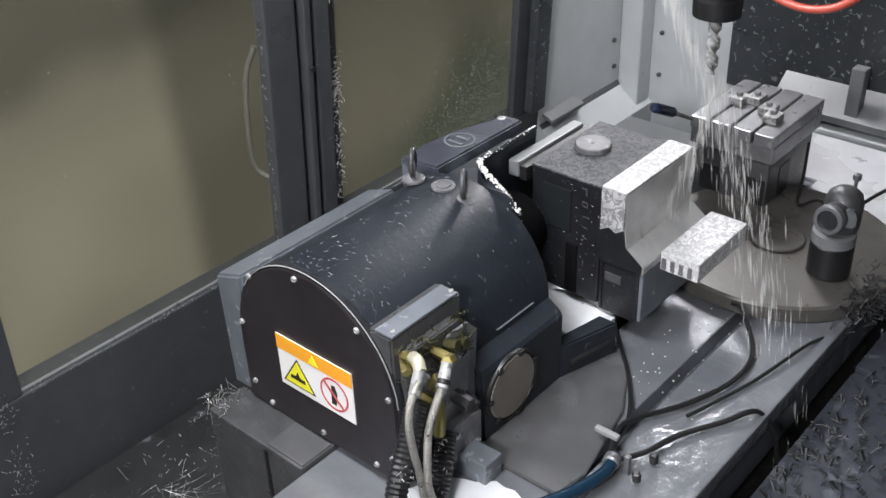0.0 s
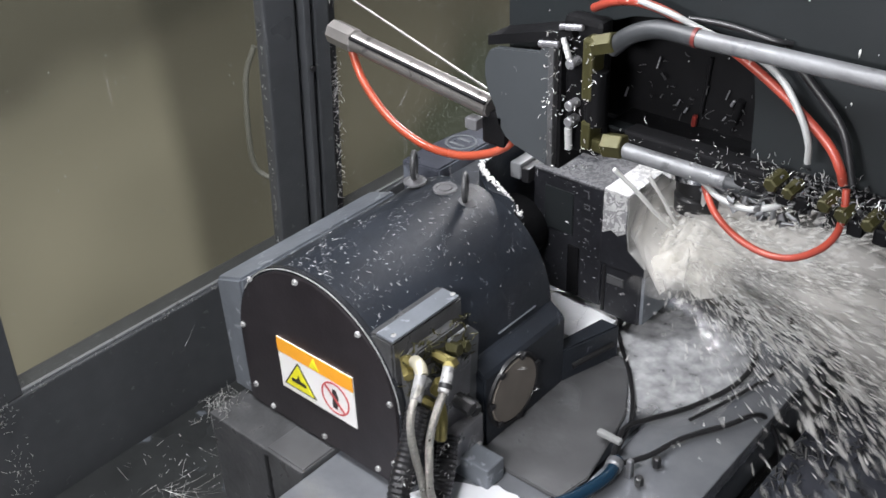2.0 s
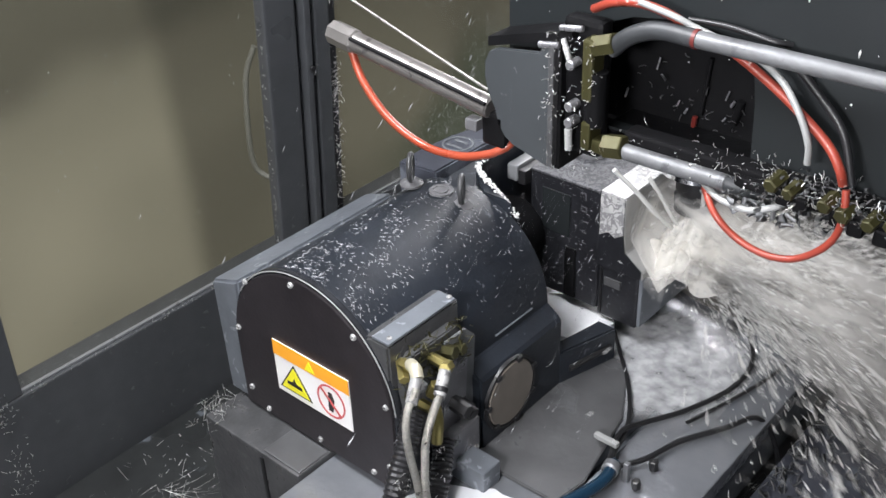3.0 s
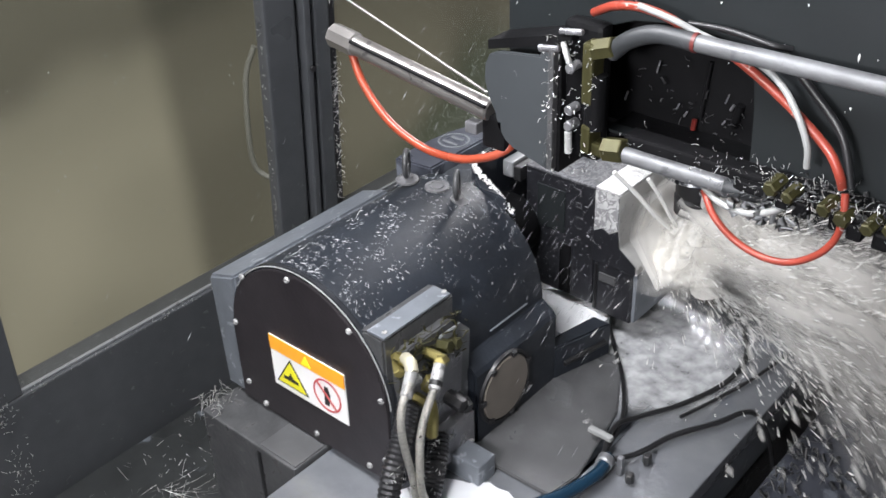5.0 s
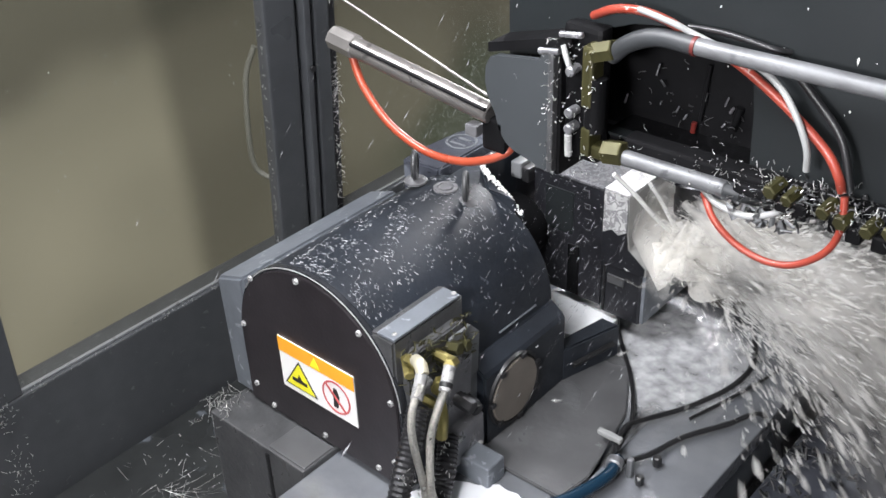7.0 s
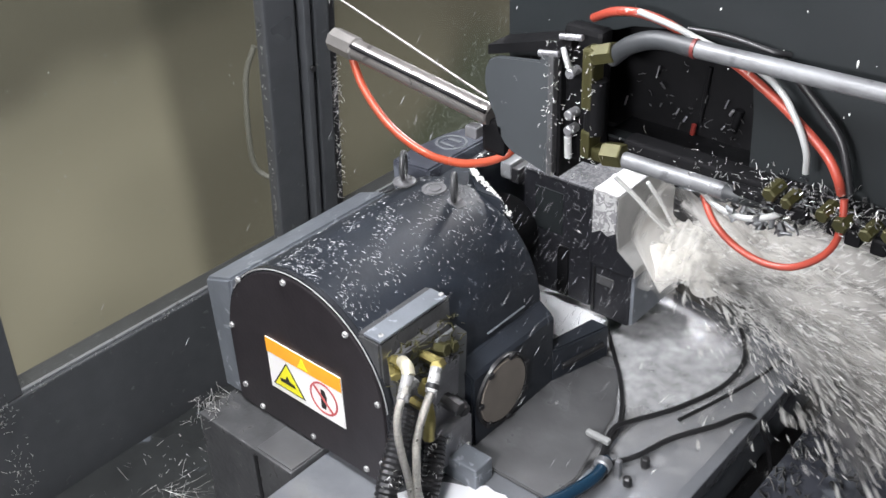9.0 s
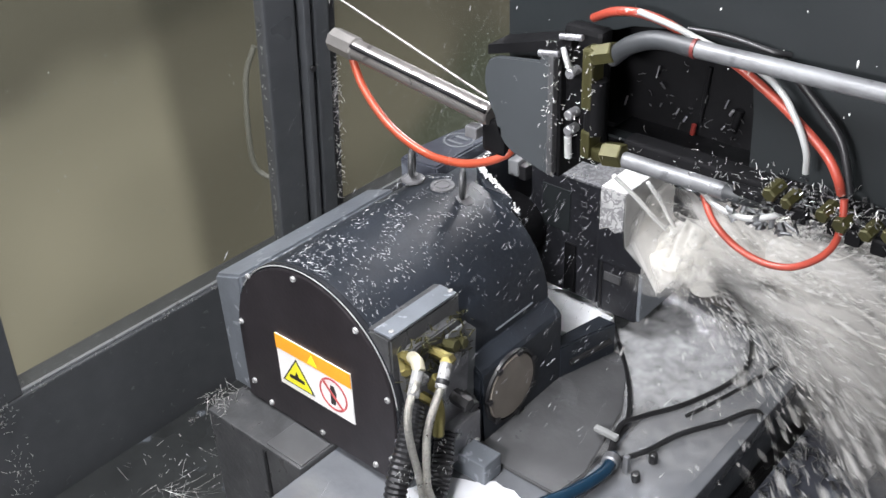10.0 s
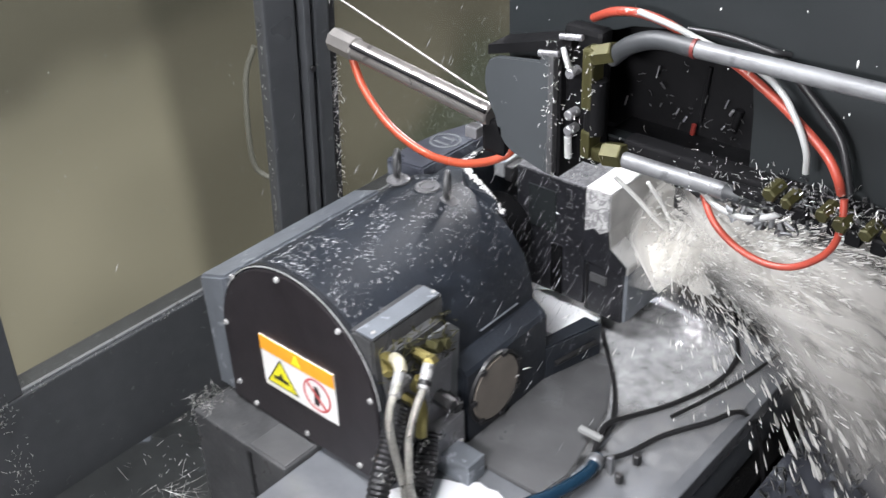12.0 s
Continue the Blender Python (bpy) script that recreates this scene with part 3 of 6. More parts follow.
def build_rotary():
    r = thing("rotary_table", "black wet rotary table unit with domed motor cover", "rotary table")
    # domed motor cover, drawn out along its axis, with a raised rim at its near end
    part("motor_cover", prism(arch(YC, ZC, 0.1478, 0.012, 48), "x", 0.008, 0.305, 0.0), M_BLACK, r, smooth=True)
    part("cover_rim", prism(arch(YC, ZC, 0.1495, 0.010, 40), "x", 0.0, 0.009, 0.0015), M_RIM, r, smooth=True)
    # the rim's highlight, added as a thin pale tube
    part("rim_highlight", tube([(-0.0005, YC - 0.1478 * math.cos(math.radians(a)), ZC + 0.1478 * math.sin(math.radians(a))) for a in range(4, 150, 6)], 0.0009, n=2, seg=6), M_WHITEHOSE, r, "highlight of the glossy rim, as a pale line", smooth=True)
    part("end_plate", prism(arch(YC, ZC, 0.1445, 0.013, 36), "x", -0.004, 0.001, 0.001), M_FACE, r)
    for y, z in ((0.033, 0.229), (-0.059, 0.262), (-0.164, 0.232), (-0.209, 0.148), (-0.079, 0.024), (0.024, 0.021), (0.064, 0.143), (0.056, 0.044), (-0.178, 0.025), (-0.208, 0.052)):
        screw(r, (-0.004, y, z), (-1, 0, 0))
    # sheet box along the door side
    part("side_box", prism([(0.066, 0.012), (0.113, 0.012), (0.117, 0.195), (0.060, 0.215)], "x", 0.0, 0.30, 0.004), M_GREYBOX, r, "grey wet sheet metal side box")
    # cast body with round flange
    part("body", prism(arch(YC, ZC, 0.1440, 0.0, 48), "x", 0.150, 0.314, 0.003), M_BLACK, r, smooth=True)
    part("flange", rod((0.312, YC, 0.130), (0.330, YC, 0.130), 0.100, bev=0.006, seg=56), M_HEADBLACK, r, smooth=True)
    part("face_plate", rod((0.330, YC, 0.145), (0.436, YC, 0.145), 0.050, bev=0.004, seg=48), M_HEADBLACK, r, smooth=True)
    part("side_casting", prism([(-0.14, 0.0), (-0.246, 0.0), (-0.246, 0.116), (-0.242, 0.122), (-0.2225, 0.136), (-0.14, 0.136)], "x", 0.128, 0.306, 0.003), M_BLACK, r)
    part("pad_edge", boxes(((0.190, -0.2222, 0.1440), (0.270, -0.2150, 0.1452)), bev=0.0004), M_GREYBOX, r, "bright worn edge")
    part("round_cap", rod((CAP_X, -0.244, CAP_Z), (CAP_X, -0.2505, CAP_Z), 0.0480, bev=0.002, seg=40), M_CAP, r, "brown round cap on the side", smooth=True)
    part("cap_rim", lathe(bmesh.new(), (CAP_X, -0.245, CAP_Z), (0, -1, 0), [(0, 0.0545), (0.005, 0.0535), (0.005, 0.0500), (0.002, 0.0485)], 40, False), M_RUBBER, r, smooth=True)
    # terminal box with a wet pale top
    part("terminal_box", prism([(-0.15, 0.05), (-0.2135, 0.05), (-0.2135, 0.236), (-0.186, 0.2375), (-0.172, 0.233), (-0.150, 0.215)], "x", 0.002, 0.128, 0.003), M_IRON, r)
    part("terminal_lid", boxes(((0.003, -0.2145, 0.2365), (0.121, -0.187, 0.2405)), bev=0.0015), M_GREYBOX, r, "wet pale lid")
    screw(r, (0.012, -0.207, 0.2405), (0, 0, 1), 0.0035, 0.002)
    screw(r, (0.118, -0.207, 0.2405), (0, 0, 1), 0.0035, 0.002)
    # connection block with fittings
    part("port_plate", prism([(0.012, 0.06), (0.115, 0.045), (0.122, 0.19), (0.105, 0.215), (0.03, 0.215), (0.012, 0.20)], "y", -0.228, -0.2135, 0.002), M_IRON, r)
    part("cover_flap", prism([(0.062, 0.07), (0.108, 0.05), (0.118, 0.165), (0.075, 0.185)], "y", -0.236, -0.228, 0.002), M_CLAMP, r)
    part("valve_block", boxes(((0.055, -0.252, 0.02), (0.118, -0.228, 0.075)), bev=0.003), M_CLAMP, r)
    for x, z in ((0.002, 0.236), (0.050, 0.215), (0.028, 0.158)):
        part("fitting", hex_nut((x, -0.226, z), (x, -0.256, z), 0.0068), M_BRASS, r, "yellow brass elbow fitting")
    part("fitting", hex_nut((0.012, -0.216, 0.226), (-0.008, -0.240, 0.222), 0.0072), M_BRASS, r)
    part("fitting", hex_nut((0.052, -0.256, 0.214), (0.034, -0.264, 0.224), 0.0078), M_BRASS, r)
    part("fitting", tube([(0.030, -0.250, 0.162), (0.027, -0.256, 0.145), (0.024, -0.256, 0.115)], 0.0080), M_BRASS, r, smooth=True)
    part("back_plate", prism([(0.070, 0.095), (0.128, 0.080), (0.136, 0.185), (0.118, 0.205), (0.080, 0.205)], "y", -0.2325, -0.2285, 0.001), M_LEDGE, r, "grey bent cover plate")
    part("cover_clip", prism([(0.108, 0.062), (0.124, 0.058), (0.126, 0.084), (0.112, 0.090)], "y", -0.240, -0.230, 0.002), M_CLAMP, r)
    part("cable_gland", hex_nut((0.085, -0.234, 0.112), (0.085, -0.262, 0.108), 0.010), M_RUBBER, r)
    part("cable_gland", hex_nut((0.102, -0.234, 0.098), (0.100, -0.258, 0.092), 0.009), M_RUBBER, r)
    part("block_bolt", hex_nut((0.066, -0.252, 0.066), (0.066, -0.257, 0.066), 0.005), M_STEEL, r)
    part("block_bolt", hex_nut((0.106, -0.252, 0.030), (0.106, -0.257, 0.030), 0.005), M_STEEL, r)
    part("tee", hex_nut((0.030, -0.245, 0.178), (0.034, -0.252, 0.196), 0.0085), M_BRASS, r)
    part("adapter", rod((0.018, -0.230, 0.200), (0.012, -0.250, 0.204), 0.007, bev=0.001), M_STEEL, r, smooth=True)
    part("rear_nut", hex_nut((0.072, -0.230, 0.212), (0.074, -0.248, 0.216), 0.009), M_OLIVE, r)
    part("rear_nut", hex_nut((0.090, -0.230, 0.206), (0.092, -0.246, 0.209), 0.008), M_OLIVE, r)
    for ob in r.children:
        if ob.name.split(".")[0] in ("fitting", "tee", "adapter", "rear_nut"):
            ob.matrix_basis = PORT_SHIFT
    # feet and the arm beneath
    part("foot", prism([(0.110, -0.206), (0.395, -0.206), (0.402, -0.284), (0.378, -0.312), (0.296, -0.356), (0.165, -0.384), (0.112, -0.376)], "z", 0.0005, 0.0065, 0.0015), M_FOOT, r, "grey wet foot plate")
    part("foot_block", boxes(((0.070, -0.296, 0.0), (0.105, -0.238, 0.034)), bev=0.003), M_GREYBOX, r)
    part("foot_plate", boxes(((0.100, -0.404, 0.0005), (0.190, -0.3875, 0.007)), bev=0.0015), M_GREYBOX, r)
    for a in range(7):
        q = math.radians(20 + a * 52)
        part("cap_tab", boxes(((CAP_X + 0.050 * math.cos(q) - 0.004, -0.2535, CAP_Z + 0.050 * math.sin(q) - 0.004), (CAP_X + 0.050 * math.cos(q) + 0.005, -0.2445, CAP_Z + 0.050 * math.sin(q) + 0.003)), bev=0.0015), M_RUBBER, r)
    part("arm", prism([(0.300, -0.246), (0.402, -0.276), (0.402, -0.244), (0.300, -0.222)], "z", 0.002, 0.060, 0.003), M_BLACK, r)
    part("arm_web", prism([(0.30, 0.0), (0.335, 0.0), (0.335, 0.012), (0.31, 0.020)], "y", -0.2045, -0.12, 0.002), M_IRON, r)
    part("arm_slot", rod((0.318, -0.2515, 0.026), (0.390, -0.2728, 0.032), 0.005), M_RUBBER, r, smooth=True)
    # eye bolts on the crown
    for y in (-0.012, -0.104):
        z = 0.268 if y > -0.05 else 0.264
        e = part("eye_bolt", lathe(bmesh.new(), (0.266, y, z), (0, 0, 1), [(0, 0.0165), (0.003, 0.0165), (0.005, 0.012), (0.009, 0.008)], 20), M_BUTTON, r, "steel lifting eye bolt", smooth=True)
        ring = [(0.266 + 0.0165 * math.cos(a) * 0.82, y + 0.0165 * math.cos(a) * 0.57, z + 0.027 + 0.0185 * math.sin(a)) for a in [i * math.pi / 12 - math.pi / 2 for i in range(25)]]
        part("ring", tube(ring, 0.0038, n=1), M_IRON, e, smooth=True)
    part("filler_cap", lathe(bmesh.new(), (0.268, -0.066, 0.270), (0, 0, 1), [(0, 0.017), (0.0065, 0.017), (0.0065, 0.012), (0.0052, 0.0115), (0.0052, 0.0095), (0.0072, 0.009)], 28), M_BUTTON, r, smooth=True)
    # wet edge of the splash guard behind the crown
    neck = [(0.306, -0.158), (0.314, -0.136), (0.322, -0.112), (0.334, -0.086), (0.348, -0.066), (0.368, -0.056), (0.41, -0.054), (0.50, -0.052), (0.50, -0.042), (0.41, -0.044), (0.374, -0.045), (0.354, -0.056), (0.330, -0.080), (0.306, -0.110)]
    part("neck", prism(neck, "z", 0.02, 0.270, 0.002), M_BLACK, r, "black hollow neck of the housing")
    part("neck_core", prism([(0.306, -0.109), (0.329, -0.079), (0.353, -0.055), (0.373, -0.0442), (0.41, -0.0432), (0.50, -0.0412), (0.50, 0.002), (0.306, 0.002)], "z", 0.02, 0.238, 0.003), M_BLACK, r)
    part("neck_lip", tube([(0.307, -0.170, 0.2475), (0.312, -0.145, 0.262), (0.322, -0.114, 0.2715), (0.334, -0.087, 0.273), (0.348, -0.067, 0.273), (0.368, -0.057, 0.273), (0.41, -0.055, 0.272), (0.498, -0.053, 0.272)], 0.0030), M_RIM, r, "wet glossy lip", smooth=True)
    # plate with a round emblem on the far side
    em = part("drive_cover", prism([(0.328, 0.073), (0.335, 0.006), (0.50, 0.004), (0.542, 0.004), (0.538, 0.036), (0.492, 0.052), (0.442, 0.068), (0.382, 0.074)], "z", 0.10, 0.252, 0.003), M_COVER, r, "blue-grey drive cover with a round emblem")
    bm = lathe(bmesh.new(), (0.425, 0.038, 0.2515), (0, 0, 1), [(0, 0.025), (0.0015, 0.025), (0.0015, 0.0215), (0, 0.0215)], 32, False)
    part("emblem_ring", bm, M_PRINT_GREY, em)
    part("emblem_mark", boxes(((0.413, 0.024, 0.251), (0.418, 0.052, 0.253)), ((0.430, 0.026, 0.251), (0.436, 0.050, 0.253)), bev=0), M_PRINT_GREY, em)
    lab_shift = Matrix.Translation((0, -0.007, 0.003))
    screw(em, (0.525, 0.035, 0.252), (0, 0, 1), 0.007, 0.002)
    # warning label
    lab = part("warning_label", boxes(((-0.0055, -0.1395, 0.0715), (-0.0042, 0.0005, 0.154)), bev=0), M_WHITE, r, "white warning label with orange header")
    part("header", boxes(((-0.0063, -0.1395, 0.131), (-0.0055, 0.0005, 0.154)), bev=0), M_ORANGE, lab)
    part("header_mark", prism([(-0.060, 0.134), (-0.078, 0.134), (-0.069, 0.150)], "x", -0.0070, -0.0063), M_YELLOW, lab)
    part("warning_triangle", prism([(-0.005, 0.080), (-0.067, 0.080), (-0.036, 0.127)], "x", -0.0062, -0.0055), M_PRINT_BLACK, lab)
    part("triangle_field", prism([(-0.0095, 0.0825), (-0.0625, 0.0825), (-0.036, 0.1225)], "x", -0.0069, -0.0062), M_YELLOW, lab)
    part("printed_bar", prism([(-0.022, 0.092), (-0.050, 0.092), (-0.050, 0.097), (-0.040, 0.098), (-0.036, 0.106), (-0.032, 0.098), (-0.022, 0.097)], "x", -0.0075, -0.0069), M_PRINT_BLACK, lab)
    bm = lathe(bmesh.new(), (-0.0055, -0.104, 0.103), (-1, 0, 0), [(0, 0.0255), (0.0008, 0.0255), (0.0008, 0.0228), (0, 0.0228)], 36, False)
    part("prohibition_ring", bm, M_PRINT_RED, lab)
    part("printed_mark", prism([(-0.098, 0.086), (-0.106, 0.086), (-0.110, 0.106), (-0.106, 0.117), (-0.100, 0.117), (-0.099, 0.104)], "x", -0.0062, -0.0055), M_PRINT_BLACK, lab)
    part("slash", prism([(-0.085, 0.119), (-0.088, 0.121), (-0.122, 0.087), (-0.119, 0.085)], "x", -0.0069, -0.0062), M_PRINT_RED, lab)
    lab.matrix_basis = lab_shift
    MOVES_TABLE.append(r)
    # hoses from the connection block
    h = thing("hydraulic_hose", "braided steel hydraulic hose with a crimped ferrule", "hose", "hydraulic hoses")
    part("hose", tube([(-0.015, -0.272, 0.217), (-0.034, -0.275, 0.198), (-0.041, -0.277, 0.172), (-0.039, -0.279, 0.135), (-0.032, -0.281, 0.087), (-0.032, -0.286, 0.045), (-0.05, -0.31, 0.009), (-0.12, -0.36, 0.009)], 0.0048, seg=12), M_BRAID, h, smooth=True)
    part("ferrule", rod((-0.012, -0.264, 0.240), (-0.034, -0.274, 0.222), 0.0074, bev=0.001), M_STEEL, h, smooth=True).matrix_basis = PORT_SHIFT
    part("elbow", tube([(0.004, -0.240, 0.238), (-0.006, -0.256, 0.246), (-0.012, -0.265, 0.240)], 0.0078), M_CREAM, h, smooth=True).matrix_basis = PORT_SHIFT
    MOVES_TABLE.append(h)
    g = thing("hydraulic_hose", "braided steel hydraulic hose with a crimped ferrule", "hose", "hydraulic hoses")
    part("hose", tube([(0.025, -0.272, 0.187), (0.004, -0.276, 0.166), (-0.012, -0.279, 0.140), (-0.020, -0.283, 0.110), (-0.026, -0.288, 0.072), (-0.022, -0.295, 0.035), (-0.04, -0.325, 0.010), (-0.12, -0.385, 0.010)], 0.0051, seg=12), M_BRAID, g, smooth=True)
    part("ferrule", rod((0.036, -0.264, 0.222), (0.014, -0.273, 0.202), 0.0075, bev=0.001), M_STEEL, g, smooth=True).matrix_basis = PORT_SHIFT
    part("collar", rod((0.022, -0.270, 0.209), (0.017, -0.272, 0.205), 0.0083, bev=0.001), M_RUBBER, g, smooth=True).matrix_basis = PORT_SHIFT
    MOVES_TABLE.append(g)
    for pts in ([(0.01, -0.24, 0.15), (-0.015, -0.252, 0.125), (-0.045, -0.262, 0.095), (-0.070, -0.272, 0.055), (-0.11, -0.30, 0.015), (-0.2, -0.33, 0.015)], [(0.055, -0.245, 0.075), (0.030, -0.262, 0.052), (0.0, -0.275, 0.022), (-0.05, -0.31, 0.015), (-0.12, -0.345, 0.015)]):
        c = thing("corrugated_conduit", "black ribbed cable conduit with chips on it", "conduit", "conduits")
        part("conduit", tube(pts, 0.0125, seg=14, n=14, wave=0.16), M_RUBBER, c)
        MOVES_TABLE.append(c)


def build_vise():
    v = thing("machine_vise", "black machine vise with bright wet stepped jaw", "vise")
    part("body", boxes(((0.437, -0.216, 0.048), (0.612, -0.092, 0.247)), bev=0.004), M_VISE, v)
    part("end_strip", boxes(((0.421, -0.079, 0.226), (0.590, -0.060, 0.252)), bev=0.003), M_LEDGE, v, "pale wet end strip")
    part("end_groove", boxes(((0.423, -0.092, 0.223), (0.600, -0.079, 0.246)), bev=0.002), M_RUBBER, v)
    part("top_plate", boxes(((0.434, -0.215, 0.247), (0.613, -0.094, 0.2505)), bev=0.001), M_SWIRL_DARK, v, "wet top plate with gloss painted in")
    part("button", rod((0.528, -0.138, 0.2505), (0.528, -0.138, 0.2595), 0.0275, bev=0.0015, seg=40), M_BUTTON, v, "round steel locating button", smooth=True)
    part("button_hole", rod((0.528, -0.138, 0.2595), (0.528, -0.138, 0.2599), 0.0035), M_RUBBER, v)
    part("fixed_jaw", prism([(-0.2165, 0.251), (-0.258, 0.251), (-0.258, 0.195), (-0.262, 0.165), (-0.292, 0.143), (-0.292, 0.130), (-0.2165, 0.130)], "x", 0.434, 0.618, 0.0015), M_JAW, v, "bright milled jaw, wet")
    part("jaw_cap", boxes(((0.435, -0.2575, 0.251), (0.6175, -0.217, 0.2528)), bev=0.0008), M_SWIRL_LIT, v, "wet jaw top, painted bright as lit")
    part("jaw_end", prism([(-0.218, 0.250), (-0.257, 0.250), (-0.257, 0.195), (-0.243, 0.186), (-0.232, 0.192), (-0.218, 0.184)], "x", 0.4328, 0.4345), M_SWIRL, v, "wet jaw end mottled with painted reflections")
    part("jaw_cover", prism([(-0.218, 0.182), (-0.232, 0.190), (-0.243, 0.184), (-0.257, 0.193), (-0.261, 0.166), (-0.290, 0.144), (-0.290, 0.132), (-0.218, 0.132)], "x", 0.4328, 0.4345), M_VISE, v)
    part("lower_body", boxes(((0.438, -0.284, 0.040), (0.610, -0.2165, 0.1295)), bev=0.004), M_VISE, v)
    # grey sheet added over the black lower body for the light on this face
    part("lit_side", boxes(((0.440, -0.290, 0.044), (0.608, -0.2838, 0.128)), bev=0.002), M_GREYBOX, v, "wet side of the lower body, painted grey as lit")
    part("rib", boxes(((0.4335, -0.178, 0.052), (0.4375, -0.158, 0.138)), bev=0.0015), M_HEADBLACK, v)
    part("rib", boxes(((0.4355, -0.2245, 0.045), (0.4385, -0.2205, 0.125)), bev=0.001), M_RUBBER, v)
    part("nameplate", boxes(((0.4352, -0.256, 0.098), (0.4386, -0.228, 0.112)), bev=0.001), M_IRON, v)
    part("recess_panel", boxes(((0.4345, -0.165, 0.155), (0.4375, -0.115, 0.225)), bev=0.001), M_CASING, v)
    for k, (y, z, w, q) in enumerate(((-0.186, 0.236, 0.009, 0.0022), (-0.190, 0.230, 0.0022, 0.009), (-0.188, 0.214, 0.010, 0.002), (-0.188, 0.207, 0.008, 0.002), (-0.192, 0.2105, 0.002, 0.009), (-0.189, 0.190, 0.008, 0.0018), (-0.190, 0.172, 0.007, 0.0018), (-0.190, 0.154, 0.006, 0.0016))):
        part("printed_bar", boxes(((0.4362, y - w / 2, z - q / 2), (0.4374, y + w / 2, z + q / 2)), bev=0), M_PRINT_DIM if k < 5 else M_IRON, v)
    MOVES_TABLE.append(v)
    w = thing("workpiece", "bright wet milled metal block held in the vise", "workpiece")
    bm = prism([(-0.2925, 0.118), (-0.2925, 0.149), (-0.354, 0.149), (-0.354, 0.118)], "x", 0.482, 0.628, 0.001)
    part("block", bm, M_SWIRL_LIT, w)
    for i in range(4):
        part("tooth", boxes(((0.4795, -0.302 - i * 0.014, 0.122), (0.4825, -0.296 - i * 0.014, 0.139)), bev=0), M_CLAMP, w)
    MOVES_TABLE.append(w)


def build_fixture():
    f = thing("clamping_fixture", "grey steel fixture block with slotted top and clamps", "fixture")
    part("body", boxes(((0.885, -0.268, 0.0), (1.060, -0.125, 0.118)), bev=0.004), M_IRON, f)
    part("mid_plate", boxes(((0.875, -0.276, 0.118), (1.068, -0.118, 0.150)), bev=0.003), M_CLAMP, f)
    ys = [-0.116, -0.155, -0.196, -0.237, -0.278]
    for a, b in zip(ys, ys[1:]):
        part("top_strip", boxes(((0.868, b + 0.0025, 0.150), (1.070, a - 0.0025, 0.172)), bev=0.0025), M_CLAMP, f)
    for x, y in ((0.965, -0.160), (0.985, -0.185), (0.955, -0.222), (0.93, -0.243)):
        c = part("clamp", boxes(((x - 0.016, y - 0.013, 0.172), (x + 0.016, y + 0.013, 0.186)), bev=0.002), M_STEEL, f)
        part("clamp_bolt", hex_nut((x, y, 0.186), (x, y, 0.193), 0.006), M_CLAMP, c)
    for y in (-0.245, -0.16):
        part("window_hole", boxes(((0.8835, y - 0.02, 0.03), (0.8855, y + 0.02, 0.08)), bev=0), M_RUBBER, f)
    part("side_hole", boxes(((0.93, -0.2695, 0.03), (0.97, -0.267, 0.09)), bev=0), M_RUBBER, f)
    lever = part("lever", rod((0.870, -0.12, 0.165), (0.79, -0.12, 0.208), 0.004), M_STEEL, f, smooth=True)
    part("grip", rod((0.80, -0.12, 0.203), (0.735, -0.12, 0.236), 0.009, bev=0.003), M_GRIP, lever, "dark blue grip", smooth=True)
    MOVES_TABLE.append(f)
    d = thing("round_sub_plate", "brown wet round iron sub-plate on the table", "plate")
    part("disc", rod((0.80, -0.335, 0.001), (0.80, -0.335, 0.030), 0.20, bev=0.004, seg=72), M_BROWN, d, smooth=True)
    part("boss", rod((0.80, -0.335, 0.030), (0.80, -0.335, 0.036), 0.045, bev=0.002, seg=40), M_BROWN, d, smooth=True)
    MOVES_TABLE.append(d)
    e = thing("end_tray", "pale wet plate at the end of the machine table", "plate")
    part("plate", boxes(((1.076, -0.470, 0.0), (1.262, -0.10, 0.007)), bev=0.002), M_MILKY, e)
    part("plate_wing", boxes(((0.985, -0.470, 0.0), (1.0755, -0.285, 0.007)), bev=0.002), M_MILKY, e)
    MOVES_TABLE.append(e)
    s = thing("tool_setter", "black tool setter post with a silver-ringed barrel", "tool setter")
    bx, by = 0.758, -0.440
    part("post", lathe(bmesh.new(), (bx, by, 0.030), (0, 0, 1), [(0, 0.031), (0.003, 0.034), (0.056, 0.034), (0.058, 0.032)], 36), M_RUBBER, s, smooth=True)
    part("collar", lathe(bmesh.new(), (bx, by, 0.088), (0, 0, 1), [(0, 0.0335), (0.018, 0.0335), (0.021, 0.030)], 36), M_LEDGE, s, "grey collar", smooth=True)
    part("head", lathe(bmesh.new(), (bx + 0.008, by - 0.003, 0.108), (0.10, 0.02, 1), [(0, 0.027), (0.010, 0.0295), (0.045, 0.0295), (0.060, 0.025), (0.068, 0.015), (0.070, 0.005)], 32), M_IRON, s, smooth=True)
    part("hood", prism([(0.128, 0.020), (0.150, 0.020), (0.158, 0.012), (0.158, -0.012), (0.150, -0.020), (0.128, -0.020)], "x", -0.034, 0.0, 0.003), M_LEDGE, s).matrix_basis = pose(bx + 0.006, by - 0.003, 0, 0, 0, 24) @ Matrix(((1, 0, 0, 0), (0, 0, 1, 0), (0, 1, 0, 0), (0, 0, 0, 1)))
    eye, ahead = Vector((bx + 0.002, by - 0.004, 0.140)), Vector((-0.95, 0.06, 0.10)).normalized()
    part("barrel", rod(eye, eye + ahead * 0.040, 0.0215, bev=0.002, seg=32), M_IRON, s, smooth=True)
